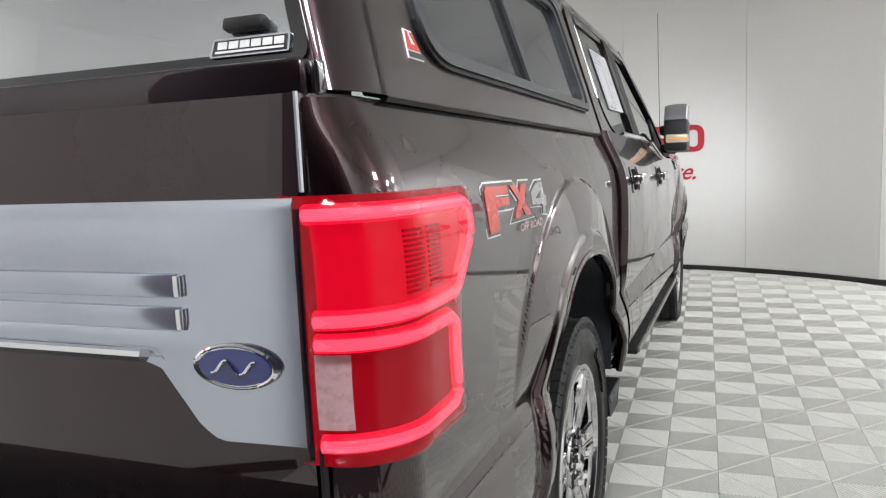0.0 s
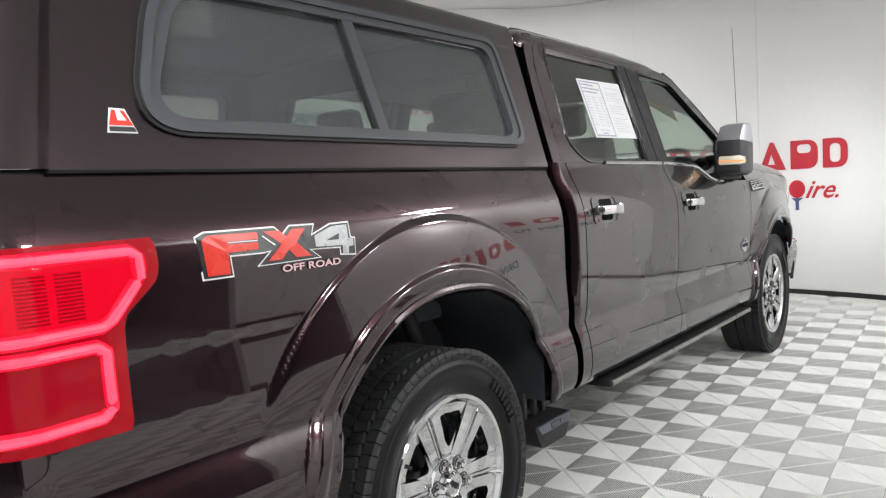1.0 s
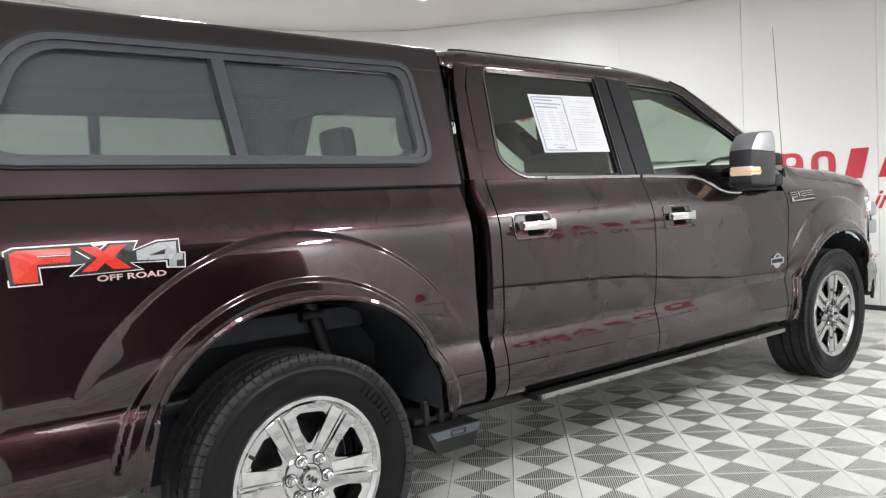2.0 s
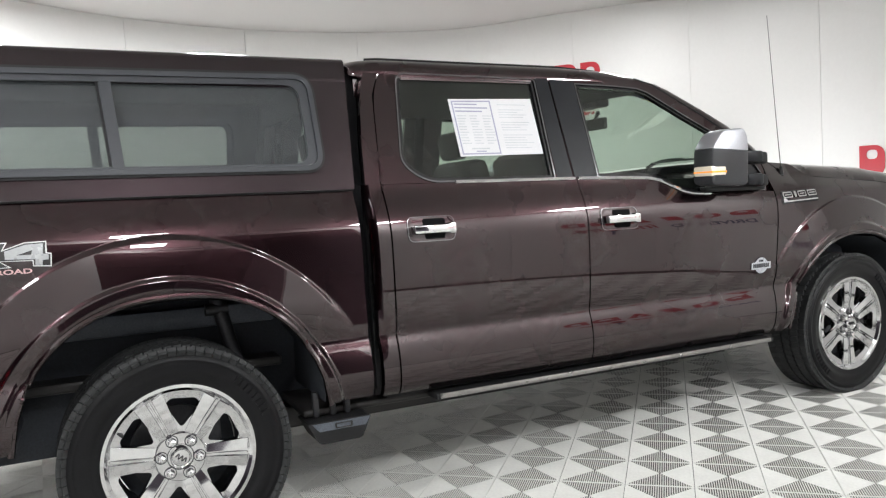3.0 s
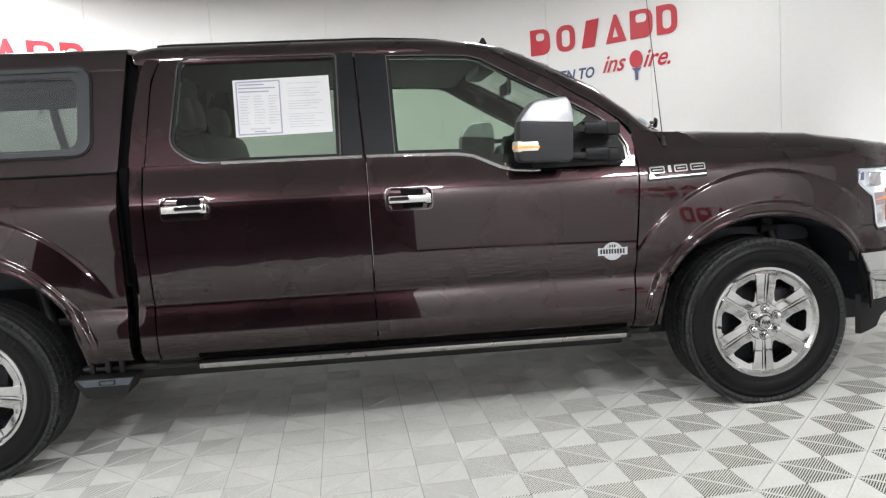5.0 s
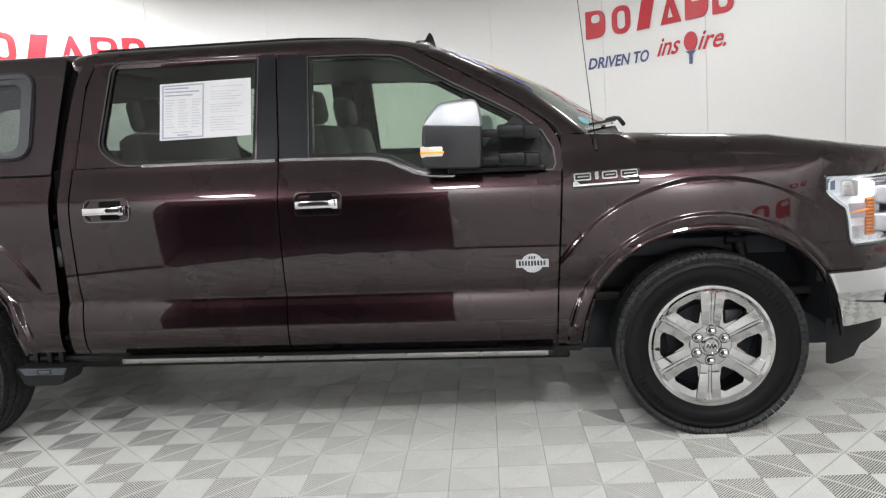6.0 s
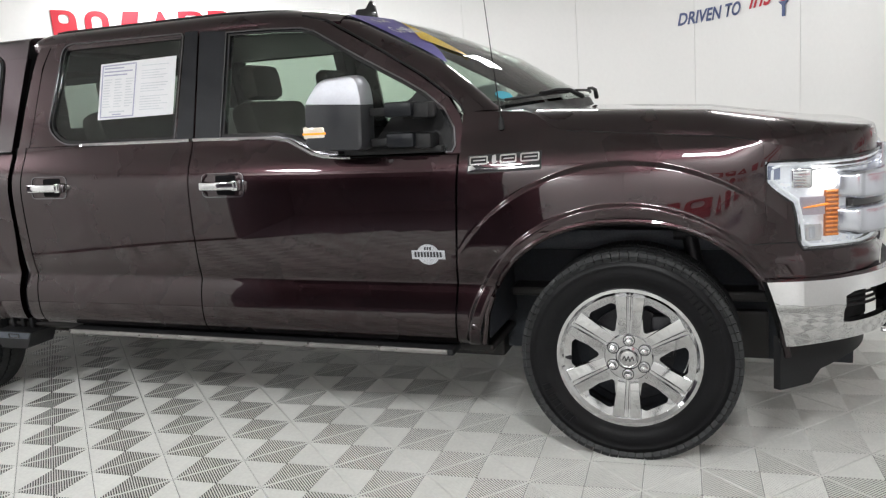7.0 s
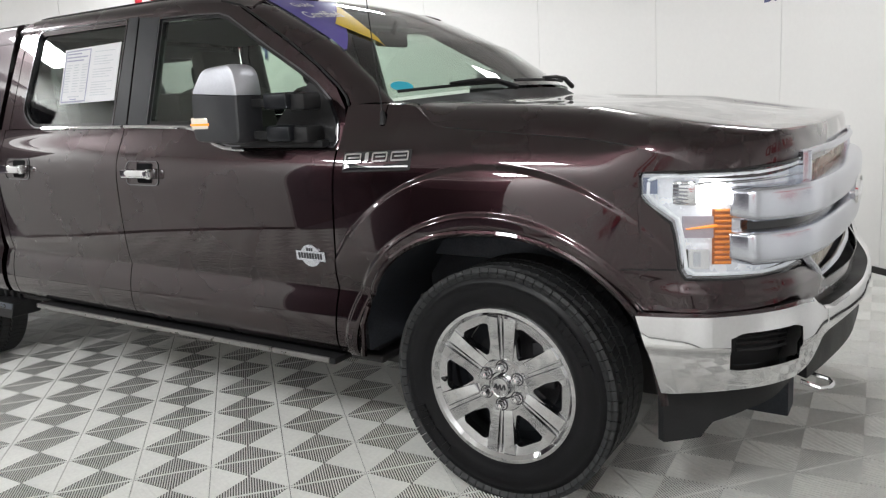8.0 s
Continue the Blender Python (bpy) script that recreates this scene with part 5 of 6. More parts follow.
HL_END = .640
M_CORNERLENS = mat("grey_corner_lens", (.16, .20, .32), .2, .3, coat=1.0)
M_AMBERDIM = mat("amber_reflector", (.30, .09, .02), .3, .2, spread=.1, emit=(1.0, .25, .03), emit_strength=.08)
M_AMBERRIB = mat("amber_rib_plastic", (.70, .24, .04), .25, .1, coat=.5, spread=.1, emit=(1.0, .30, .04), emit_strength=.22)
M_SIGNALBOX = mat("lilac_signal_box", (.42, .38, .44), .3, .1, coat=.6)
# silver housing with added emission in place of lamp light scattered inside
M_HLBACK = mat("headlamp_glowing_silver_housing", (.78, .79, .82), .25, .25, spread=.1, scale=30, emit=(.88, .94, 1.0), emit_strength=.26)
for s in (-1, 1):
    def hl(u, v, pad=0.0, off=0.0):
        z = .845 + pad + (1.150 - .845 - 2 * pad) * v
        d0 = hl_low(z) + pad
        d = d0 + (HL_END - pad - d0) * u
        lift = .020 * smooth01(.3, .64, d)
        return nose(d, z + lift, s, off)
    lamp = tpart("headlamp", sheet(lambda u, v: hl(u, v, .004, -.035), 24, 18, (-.02, -s * .02, 0)), M_HLBACK, None, "lit clear headlamp with amber reflector")
    bm = bmesh.new()
    rimpts = [hl(u, 0) for u in np.linspace(0, 1, 20)] + [hl(1, v) for v in np.linspace(.1, 1, 8)] + [hl(u, 1) for u in np.linspace(.95, 0, 18)] + [hl(0, v) for v in np.linspace(.95, .05, 16)]
    add_tube(bm, rimpts, .0055, 6, closed=True)
    tpart("lamp_rim", bm, M_GLOSSBLACK, lamp)
    tpart("lens", sheet(lambda u, v: hl(u, v, .002, .004), 24, 18), M_CLEARLENS, lamp)
    # light bar in the shape of a bracket
    bm = bmesh.new()
    path = [(.62, 1.160), (.42, 1.142), (.150, 1.136), (.122, 1.126), (.120, 1.088), (.138, 1.066), (.202, 1.016), (.214, .965), (.224, .875), (.245, .858), (.45, .861), (.62, .878)]
    pts = []
    for (d0, z0), (d1, z1) in zip(path, path[1:]):
        pts += [nose(d0 + (d1 - d0) * k / 6, z0 + (z1 - z0) * k / 6, s, -.008) for k in range(6)]
    add_tube(bm, pts, .0055, 8)
    tpart("light_bar", bm, M_DRL, lamp, "lit white light bar")
    tpart("corner_reflector", sheet(lambda u, v: nose(.110 + .036 * u, 1.088 + .046 * v, s, -.006), 4, 4, (-.004, 0, 0)), M_CORNERLENS, lamp, "smoky blue corner reflector")
    # main beam box with its ribs, low box, amber column, turn signal
    bm = bmesh.new()
    add_box(bm, nose(.292, 1.084, s, -.026), (.092, .05, .066), bevel=.014)
    tpart("main_lens", bm, M_LED, lamp, "bright lit main beam")
    bm = bmesh.new()
    add_box(bm, nose(.225, 1.088, s, -.030), (.07, .05, .070), bevel=.010)
    box = tpart("lens_box", bm, M_CHROME, lamp)
    for k in range(6):
        bm = bmesh.new()
        add_tube(bm, [nose(d, 1.062 + .0105 * k, s, -.004) for d in (.188, .22, .252)], .0022, 5)
        tpart("lens_rib", bm, M_SATIN, box)
    tpart("low_box", sheet(lambda u, v: nose(.232 + .056 * u, .872 + .056 * v, s, -.012), 3, 3, (-.02, -s * .01, 0)), M_CHROME, lamp)
    tpart("low_box_slot", sheet(lambda u, v: nose(.252 + .012 * u, .880 + .040 * v, s, -.009), 2, 3, (-.01, 0, 0)), M_SATIN, lamp)
    tpart("amber_backing", sheet(lambda u, v: nose(.298 + .050 * u, .886 + .158 * v, s, -.010), 3, 6, (-.004, 0, 0)), M_AMBERDIM, lamp)
    for k in range(11):
        bm = bmesh.new()
        add_tube(bm, [nose(.301 + .044 * t, .892 + .0148 * k, s, -.006) for t in (0, .5, 1)], .0042, 6)
        tpart("amber_rib", bm, M_AMBERRIB, lamp, "amber reflector rib")
    tpart("signal_box", sheet(lambda u, v: nose(.218 + .080 * u, .962 + .062 * v, s, -.010), 6, 3, (-.006, -s * .003, 0)), M_SIGNALBOX, lamp, "pale lilac turn-signal box")
    bm = bmesh.new()
    add_tube(bm, [nose(.222 + .085 * t, .988 + .010 * t, s, -.005) for t in np.linspace(0, 1, 8)], [.0015, .0025, .0030, .0033, .0036, .0040, .0045, .0035], 8)
    tpart("signal_strip", bm, M_AMBER, lamp, "lit amber turn signal")
    # clear inner ledges above and below
    for z0, z1 in ((1.112, 1.140), (.850, .876)):
        bm = bmesh.new()
        add_tube(bm, [nose(d, z0 + (z1 - z0) * (d - .2) / .44 * .5, s, -.016) for d in np.linspace(.24, .62, 12)], .005, 6)
        tpart("inner_ledge", bm, M_CHROME, lamp)
    # dark slot over the bumper
    tpart("bumper_slot", nose_sheet(s, .100, NOSE_LEN, lambda d: .700, lambda d: .745, -.012, 40, 2, .03), M_BLACK)

# grille: surround, dark mesh, satin bars
M_MESH = mat("champagne_grille_mesh", (.56, .53, .47), .30, .8, spread=.2)
for s in (-1, 1):
    tpart("grille_back", nose_sheet(s, HL_END - .05, NOSE_LEN, lambda d: .75, lambda d: 1.180, -.05, 20, 4, 0), M_GLOSSBLACK)
    def surround(u, v):
        z = .768 + (1.186 - .768) * v
        d = .585 + .060 * u + .17 * smooth01(.90, .775, z)
        return nose(d, z, s, .010 + .012 * math.sin(math.pi * u))
    gr = tpart("grille_surround", sheet(surround, 6, 24, (-.04, -s * .02, 0)), M_SATIN, None, "satin silver grille surround")
    for z0, dd in ((1.180, .60), (.782, .79)):
        bm = bmesh.new()
        add_tube(bm, [nose(d, z0, s, -.004 + .022 * smooth01(.60, 1.15, d)) for d in np.linspace(dd, NOSE_LEN, 20)], .011, 8)
        tpart("grille_rail", bm, M_SATIN, gr)
    for k in range(24):
        bm = bmesh.new()
        d = HL_END + .01 + k * .0265
        add_tube(bm, [nose(d, z, s, -.012) for z in (.79, 1.0, 1.175)], .0032, 4)
        tpart("mesh_bar", bm, M_MESH, gr)
    for k in range(14):
        bm = bmesh.new()
        add_tube(bm, [nose(d, .80 + k * .0285, s, -.012) for d in np.linspace(HL_END, NOSE_LEN, 12)], .0032, 4)
        tpart("mesh_rail", bm, M_MESH, gr)
    for z0, z1 in ((1.008, 1.110), (.888, .990)):
        zm = (z0 + z1) / 2
        hb = (z1 - z0) / 2

        def bar(u, v, zm=zm, hb=hb):
            d = .372 + (NOSE_LEN - .372) * u
            e = 1 - (1 - min(u / .02, 1)) ** 2 * .12
            a = (v - .5) * math.pi
            bulge = .034 + .016 * (1 - abs(2 * v - 1) ** 9) + .004 * (1 - (2 * v - 1) ** 2) + .012 * smooth01(.3, 1, u)
            bulge -= .012 * (1 - min(u / .015, 1)) ** 2
            return nose(d, zm + hb * e * (2 * v - 1) * (1 - .06 * abs(2 * v - 1) ** 6), s, bulge - .0)
        b = tpart("grille_bar", sheet(bar, 60, 24, (-.05, -s * .02, 0)), M_SATIN, gr, "broad satin silver grille bar")
    tpart("bar_backing", nose_sheet(s, .378, NOSE_LEN, lambda d: .892, lambda d: 1.106, .022, 30, 6, .03), M_GLOSSBLACK, gr)
bm = bmesh.new()
lathe(bm, [(1, .3), (1, -.3), (.9, -.5), (.82, -.35), (.001, -.42)], 36)
bmesh.ops.transform(bm, matrix=Matrix.Translation((4.632, 0, 1.0)) @ pose(0, 0, 0, 0, 0, 90) @ Matrix.Diagonal((.125, .04, .052, 1)), verts=bm.verts)
tpart("grille_oval", bm, [M_CHROME], None, "oval emblem on the grille")

# chrome bumper with fog-lamp openings, black lower valance, tow hooks
BUMP_OFF = .050
FOG0, FOG1 = .328, .512
BUMP_TOP = lambda d: ramp(d, (.0, .742), (.08, .744), (.285, .750), (.42, .762), (.52, .770), (.58, .762), (.64, .724), (.70, .712), (1.3, .704))
BUMP_LOW = lambda d: ramp(d, (.0, .512), (.15, .513), (.36, .535), (.50, .552), (.56, .575), (.62, .62), (.66, .655), (1.3, .655))
BUMP_REAR = lambda z: ramp(z, (.50, .152), (.60, .128), (.744, .080))


def bumper_off(v, d):
    return BUMP_OFF + .014 * math.sin(math.pi * v) - .014 * (1 - v) + .010 * smooth01(.55, .62, v) + .045 * smooth01(.60, 1.15, d)


for s in (-1, 1):
    def seg(d0, d1, lo, hi, nu, nv, rear=False):
        def fn(u, v):
            d = d0 + (d1 - d0) * u
            z = lo(d) * (1 - v) + hi(d) * v
            if rear:
                r = BUMP_REAR(z)
                d = r + (d1 - r) * u
            vv = (z - .50) / .25
            return nose(d, z, s, bumper_off(min(max(vv, 0), 1), d) - (.02 * (1 - min(u / .05, 1)) ** 2 if rear else 0))
        return sheet(fn, nu, nv, (-.01, -s * .04, 0))
    fl, fh = (lambda d: ramp(d, (FOG0, .598), (FOG0 + .02, .594), (FOG1, .610))), (lambda d: ramp(d, (FOG0, .690), (FOG0 + .03, .706), (FOG1 - .02, .716), (FOG1, .706)))
    bmp = tpart("front_bumper", seg(.11, FOG0, BUMP_LOW, BUMP_TOP, 24, 24, True), M_CHROME, None, "polished chrome bumper with fog-lamp opening")
    tpart("bumper_upper", seg(FOG0, FOG1, fh, BUMP_TOP, 14, 5), M_CHROME, bmp)
    tpart("bumper_lower", seg(FOG0, FOG1, BUMP_LOW, fl, 14, 8), M_CHROME, bmp)
    tpart("bumper_inner_end", seg(FOG1, .67, BUMP_LOW, BUMP_TOP, 12, 22), M_CHROME, bmp)
    tpart("bumper_centre", seg(.67, NOSE_LEN, BUMP_LOW, BUMP_TOP, 20, 8), M_CHROME, bmp)
    def shelf(u, v):
        d = .10 + (NOSE_LEN - .10) * u
        return nose(d, BUMP_TOP(d) - .003 - .004 * (1 - v), s, -.03 + (bumper_off(1, d) + .028) * v)
    tpart("bumper_shelf", sheet(shelf, 50, 3), M_BLACK, bmp)
    fog = tpart("fog_recess", nose_sheet(s, FOG0 - .01, FOG1 + .01, lambda d: .585, lambda d: .722, -.02, 8, 4, .03), M_BLACK, bmp, "black fog-lamp recess")
    for k in range(4):
        bm = bmesh.new()
        add_tube(bm, [nose(d, .640 + .019 * k, s, .012) for d in np.linspace(FOG0 + .03, FOG1, 8)], .005, 6)
        tpart("recess_slat", bm, M_BLACK, fog)
    tpart("lower_shield", sheet(lambda u, v: nose(.585 + (NOSE_LEN - .585) * u, .520 + (ramp(u, (0, .62), (.12, .665), (1, .665)) - .520) * v, s, .036 + .040 * smooth01(0, .8, u)), 24, 6, (-.03, -s * .02, 0)), M_BLACK, bmp, "black plastic lower shield")
    tpart("valance", nose_sheet(s, .155, NOSE_LEN, lambda d: ramp(d, (.155, .325), (.27, .352), (.30, .40), (.42, .44), (.60, .47), (1.2, .50)), lambda d: BUMP_LOW(d) + .012, -.035, 60, 6, .03), M_BLACK, None, "black plastic air dam")
    bm = bmesh.new()
    add_tube(bm, [nose(.585, .508, s, .02), nose(.585, .500, s, .075), nose(.61, .498, s, .092), nose(.64, .498, s, .092), nose(.665, .500, s, .075), nose(.665, .508, s, .02)], .0075, 8)
    tpart("tow_hook", bm, M_CHROME, bmp, "chrome tow hook")

M_REPEATER = mat("warm_repeater_lens", (.72, .66, .56), .2, .2, coat=.6, emit=(1.0, .85, .62), emit_strength=.2)
# ---- mirrors, aerial, steps, badges, papers, cabin ----
for s in (-1, 1):
    # tow mirror, folded back along the window
    def shell_loop():
        return rounded([(2.492, 1.256), (2.742, 1.246), (2.753, 1.440), (2.745, 1.505), (2.724, 1.536), (2.578, 1.526), (2.504, 1.438)], [.03, .03, .02, .02, .02, .03, .03], 4)

    def housing(z0, z1, m, name, parent, label):
        bm = bmesh.new()
        loop = shell_loop()
        rings = []
        for y, k in ((.975, .93), (1.00, .985), (1.050, 1.0), (1.082, .99), (1.098, .955), (1.104, .88)):
            cx, cz = 2.625, 1.392
            rings.append([bm.verts.new((cx + (a - cx) * k, s * y, cz + (b - cz) * k)) for a, b in loop])
        n = len(loop)
        for A, B in zip(rings, rings[1:]):
            for i in range(n):
                bm.faces.new((A[i], A[(i + 1) % n], B[(i + 1) % n], B[i]))
        bm.faces.new(rings[0])
        bm.faces.new(rings[-1])
        for z, clear_out in ((z0, 0), (z1, 1)):
            if z is None:
                continue
            geom = list(bm.verts) + list(bm.edges) + list(bm.faces)
            bmesh.ops.bisect_plane(bm, geom=geom, plane_co=(2.6, 0, z), plane_no=(.06, 0, 1), clear_outer=bool(clear_out), clear_inner=not clear_out)
        return tpart(name, bm, m, parent, label)
    mir = housing(None, 1.428, mat("grained_black_mirror_plastic", (.034, .035, .039), .38, 0, spread=.1, bump=.1, bump_scale=300), "side_mirror", None, "folded tow mirror with chrome cap and amber repeater")
    housing(1.431, None, mat("brushed_mirror_cap", (.55, .56, .60), .42, .9, spread=.06), "mirror_cap", mir, "satin chrome mirror cap")
    bm = bmesh.new()
    add_box(bm, (2.541, s * 1.046, 1.326), (.100, .120, .050), bevel=.010)
    rep = tpart("repeater_lens", bm, M_REPEATER, mir, "clear and amber side repeater")
    bm = bmesh.new()
    add_box(bm, (2.541, s * 1.0465, 1.322), (.101, .121, .010), bevel=.003)
    tpart("repeater_strip", bm, M_AMBER, rep)
    for z in (1.392, 1.276):
        bm = bmesh.new()
        add_box(bm, (2.79, s * 1.02, z), (.09, .030, .030), bevel=.005)
        tpart("mirror_arm", bm, M_BLACK, mir)
        bm = bmesh.new()
        add_box(bm, (2.868, s * 1.00, z + .004), (.115, .080, .058), bevel=.012)
        tpart("arm_block", bm, M_PILLAR, mir)
        bm = bmesh.new()
        add_box(bm, (2.945, s * .965, z - .002), (.085, .10, .062), bevel=.014)
        tpart("arm_bracket", bm, M_BLACK, mir)
    bm = bmesh.new()
    add_box(bm, (2.80, s * .940, 1.238), (.42, .05, .028), bevel=.008)
    tpart("mirror_foot", bm, M_BLACK, mir)
    # power running board
    bm = bmesh.new()
    add_box(bm, (2.01, s * .945, .428), (1.99, .105, .026), bevel=.006)
    rb = tpart("running_board", bm, M_BLACK, None, "black running board with a bright metal edge")
    bm = bmesh.new()
    add_box(bm, (2.005, s * .999, .431), (1.95, .012, .022), bevel=.004)
    tpart("bright_edge", bm, M_EDGE, rb)
    bm = bmesh.new()
    add_box(bm, (1.93, s * .88, .455), (2.2, .05, .04))
    tpart("sill", bm, M_BLACK, None, smooth=False)
    # folding bed step behind the cab
    bm = plate(rounded([(.470, .418), (.735, .418), (.690, .330), (.515, .330)], .015, 3), [], lambda a, b: (a, s * .965, b - .02), (0, -s * .16, 0))
    stp = tpart("bed_step", bm, M_BLACK, None, "black folding bed step with a grey tread edge", smooth=False)
    tpart("step_tread", plate([(.488, .404), (.728, .404), (.706, .372), (.515, .372)], [], lambda a, b: (a, s * .968, b - .01), (0, -s * .004, 0)), M_RAIL, stp, smooth=False)
    tpart("step_slot", plate(rounded([(.578, .398), (.652, .398), (.650, .376), (.580, .376)], .006, 3), [rounded([(.585, .394), (.645, .394), (.643, .380), (.587, .380)], .004, 3)], lambda a, b: (a, s * .970, b - .01), (0, -s * .003, 0)), M_DECALBLACK, stp, smooth=False)
    for x in (.53, .60, .66):
        bm = bmesh.new()
        add_box(bm, (x, s * .88, .45), (.022, .03, .10), bevel=.004)
        tpart("step_arm", bm, M_DARKMETAL, stp)
    # parking sensor and the dark strip in the bed gap
    bm = bmesh.new()
    lathe(bm, [(.013, .004), (.013, -.002), (.009, -.004), (.008, -.001), (.001, -.002)], 20)
    bmesh.ops.transform(bm, matrix=Matrix.Translation((3.105, s * half_width(3.105, .545), .545)) @ Matrix.Diagonal((1, -s, 1, 1)), verts=bm.verts)
    tpart("parking_sensor", bm, M_PAINT)
    bm = bmesh.new()
    add_box(bm, (.766, s * .875, .90), (.040, .02, .84))
    tpart("gap_filler", bm, M_SEAL, None, smooth=False)

    def on_side(off):
        return lambda a, b: (a, s * (half_width(a, b) + off), b)
    # fender badge: chrome blocks with open middles over a chrome bar
    fb = tpart("fender_badge", plate([(3.118, 1.150), (3.392, 1.161), (3.393, 1.168), (3.150, 1.159), (3.136, 1.172), (3.120, 1.171)], [], on_side(.007), (0, -s * .007, 0)), M_CHROME, None, "chrome fender badge of plain blocks over a bar", smooth=False)
    tpart("badge_backing", plate(rounded([(3.112, 1.140), (3.398, 1.151), (3.400, 1.218), (3.116, 1.208)], .006, 2), [], on_side(.0025), (0, -s * .0025, 0)), M_BLACK, fb, smooth=False)
    for x0, x1, o in ((3.124, 3.196, 1), (3.212, 3.228, 0), (3.242, 3.306, 1), (3.320, 3.392, 1)):
        z0 = 1.172 + .04 * (x0 - 3.12)
        lp = rounded([(x0, z0), (x1, z0 + .003), (x1, z0 + .035), (x0, z0 + .032)], .006, 2)
        tpart("badge_block", plate(lp, [inset(lp, .0058)] if o else [], on_side(.007), (0, -s * .007, 0)), M_CHROME, fb, smooth=False)
        if o:
            zi = z0 + .0145
            tpart("badge_block", plate([(x0 + .014, zi), (x1 - .010, zi + .002), (x1 - .010, zi + .007), (x0 + .014, zi + .005)], [], on_side(.006), (0, -s * .006, 0)), M_CHROME, fb, smooth=False)
    # door badge: silver oval over a bar
    cx, cz = 2.931, .829
    db = tpart("door_badge", plate([(cx - .070, cz - .019), (cx - .046, cz - .019)] + [(cx + .047 * math.cos(t), cz + .042 * math.sin(t)) for t in np.linspace(math.pi * 1.15, math.pi * 1.85, 9)] + [(cx + .046, cz - .019), (cx + .070, cz - .019), (cx + .070, cz + .017), (cx + .046, cz + .017)] + [(cx + .047 * math.cos(t), cz + .042 * math.sin(t)) for t in np.linspace(math.pi * .15, math.pi * .85, 9)] + [(cx - .046, cz + .017), (cx - .070, cz + .017)], [], on_side(.005), (0, -s * .005, 0)), M_SATIN, None, "silver oval trim badge", smooth=False)
    for k in range(9):
        x0 = cx - .058 + k * .0132
        tpart("badge_mark", plate([(x0, cz - .011), (x0 + .008, cz - .011), (x0 + .008, cz + .010), (x0, cz + .010)], [], on_side(.0062), (0, -s * .002, 0)), M_DARKMETAL, db, smooth=False)
    for k in range(3):
        x0 = cx - .016 + k * .011
        tpart("badge_mark", plate([(x0, cz + .018), (x0 + .006, cz + .018), (x0 + .008, cz + .030), (x0 + .002, cz + .030)], [], on_side(.0062), (0, -s * .002, 0)), M_DARKMETAL, db, smooth=False)

    # bed decal: angular red and grey shapes, white outline, with small words below
    def decal(name, pts, off, m, parent=None, label=""):
        return tpart(name, plate(pts, [], lambda a, b: (a, s * (half_width(a, b) + off), b), (0, -s * .0008, 0)), m, parent, label, smooth=False)
    W = .455
    X = lambda a: (-.802 + W * a)
    Z = lambda a, b: 1.060 + .118 * b

    def q(*pts):
        return [(X(a), Z(a, b)) for a, b in pts]
    outer = q((-.013, .87), (.040, .95), (.450, .945), (.495, .80), (.548, .945), (.722, .935), (.690, .73), (.829, .915), (.972, .925), (.968, .60), (1.0, .58), (.992, .20), (.872, .235), (.872, .385), (.668, .415), (.735, .235), (.310, .22), (.395, .47), (.352, .45), (.166, .46), (.172, .095), (.0, .095))
    dec = decal("bed_decal", outer, .0015, M_DECALWHITE, None, "red, white and grey angular bed decal with small words")
    decal("dark_field", inset(outer, .0035), .0026, M_DECALBLACK, dec)
    decal("red_hook", q((.019, .80), (.055, .875), (.336, .862), (.336, .735), (.155, .735), (.155, .690), (.332, .678), (.326, .545), (.152, .540), (.150, .160), (.028, .165)), .0038, M_DECALRED, dec)
    decal("white_slit", q((.157, .727), (.330, .715), (.330, .700), (.157, .708)), .0040, M_DECALWHITE, dec)
    decal("red_cross", q((.376, .862), (.476, .852), (.512, .725), (.556, .862), (.648, .858), (.572, .605), (.662, .300), (.558, .310), (.514, .470), (.463, .300), (.378, .300), (.474, .595)), .0038, M_DECALRED, dec)
    decal("white_edge", q((.366, .790), (.437, .590), (.425, .590), (.360, .775)), .0040, M_DECALWHITE, dec)
    decal("grey_wedge", q((.700, .690), (.835, .848), (.948, .860), (.942, .575), (.980, .548), (.976, .405), (.938, .395), (.934, .245), (.888, .262), (.892, .435), (.700, .468)), .0038, M_DECALGREY, dec)
    decal("dark_notch", q((.774, .568), (.876, .690), (.868, .565)), .0046, M_DECALBLACK, dec)
    bm = text_mesh("OFF ROAD", .0235, 0, .0006, 1.62)
    for v in bm.verts:
        a = X(.46) + v.co.x * 1.0 if s < 0 else X(1.0) - v.co.x
        b = Z(0, .055) + v.co.y * .95
        v.co = (a, s * (half_width(a, b) + .0036), b)
    tpart("decal_word", bm, M_DECALPINK, dec, smooth=False)

# whip aerial on the right cowl
bm = bmesh.new()
add_tube(bm, [(3.232, -.888, 1.298), (3.230, -.886, 1.345)], [.014, .008], 10)
aer = tpart("whip_aerial", bm, M_BLACK, None, "thin black whip aerial")
bm = bmesh.new()
add_tube(bm, [(3.230, -.886, 1.34), (3.205, -.885, 1.62), (3.160, -.883, 2.155)], [.0024, .0018, .0013], 6)
tpart("whip", bm, M_BLACK, aer)
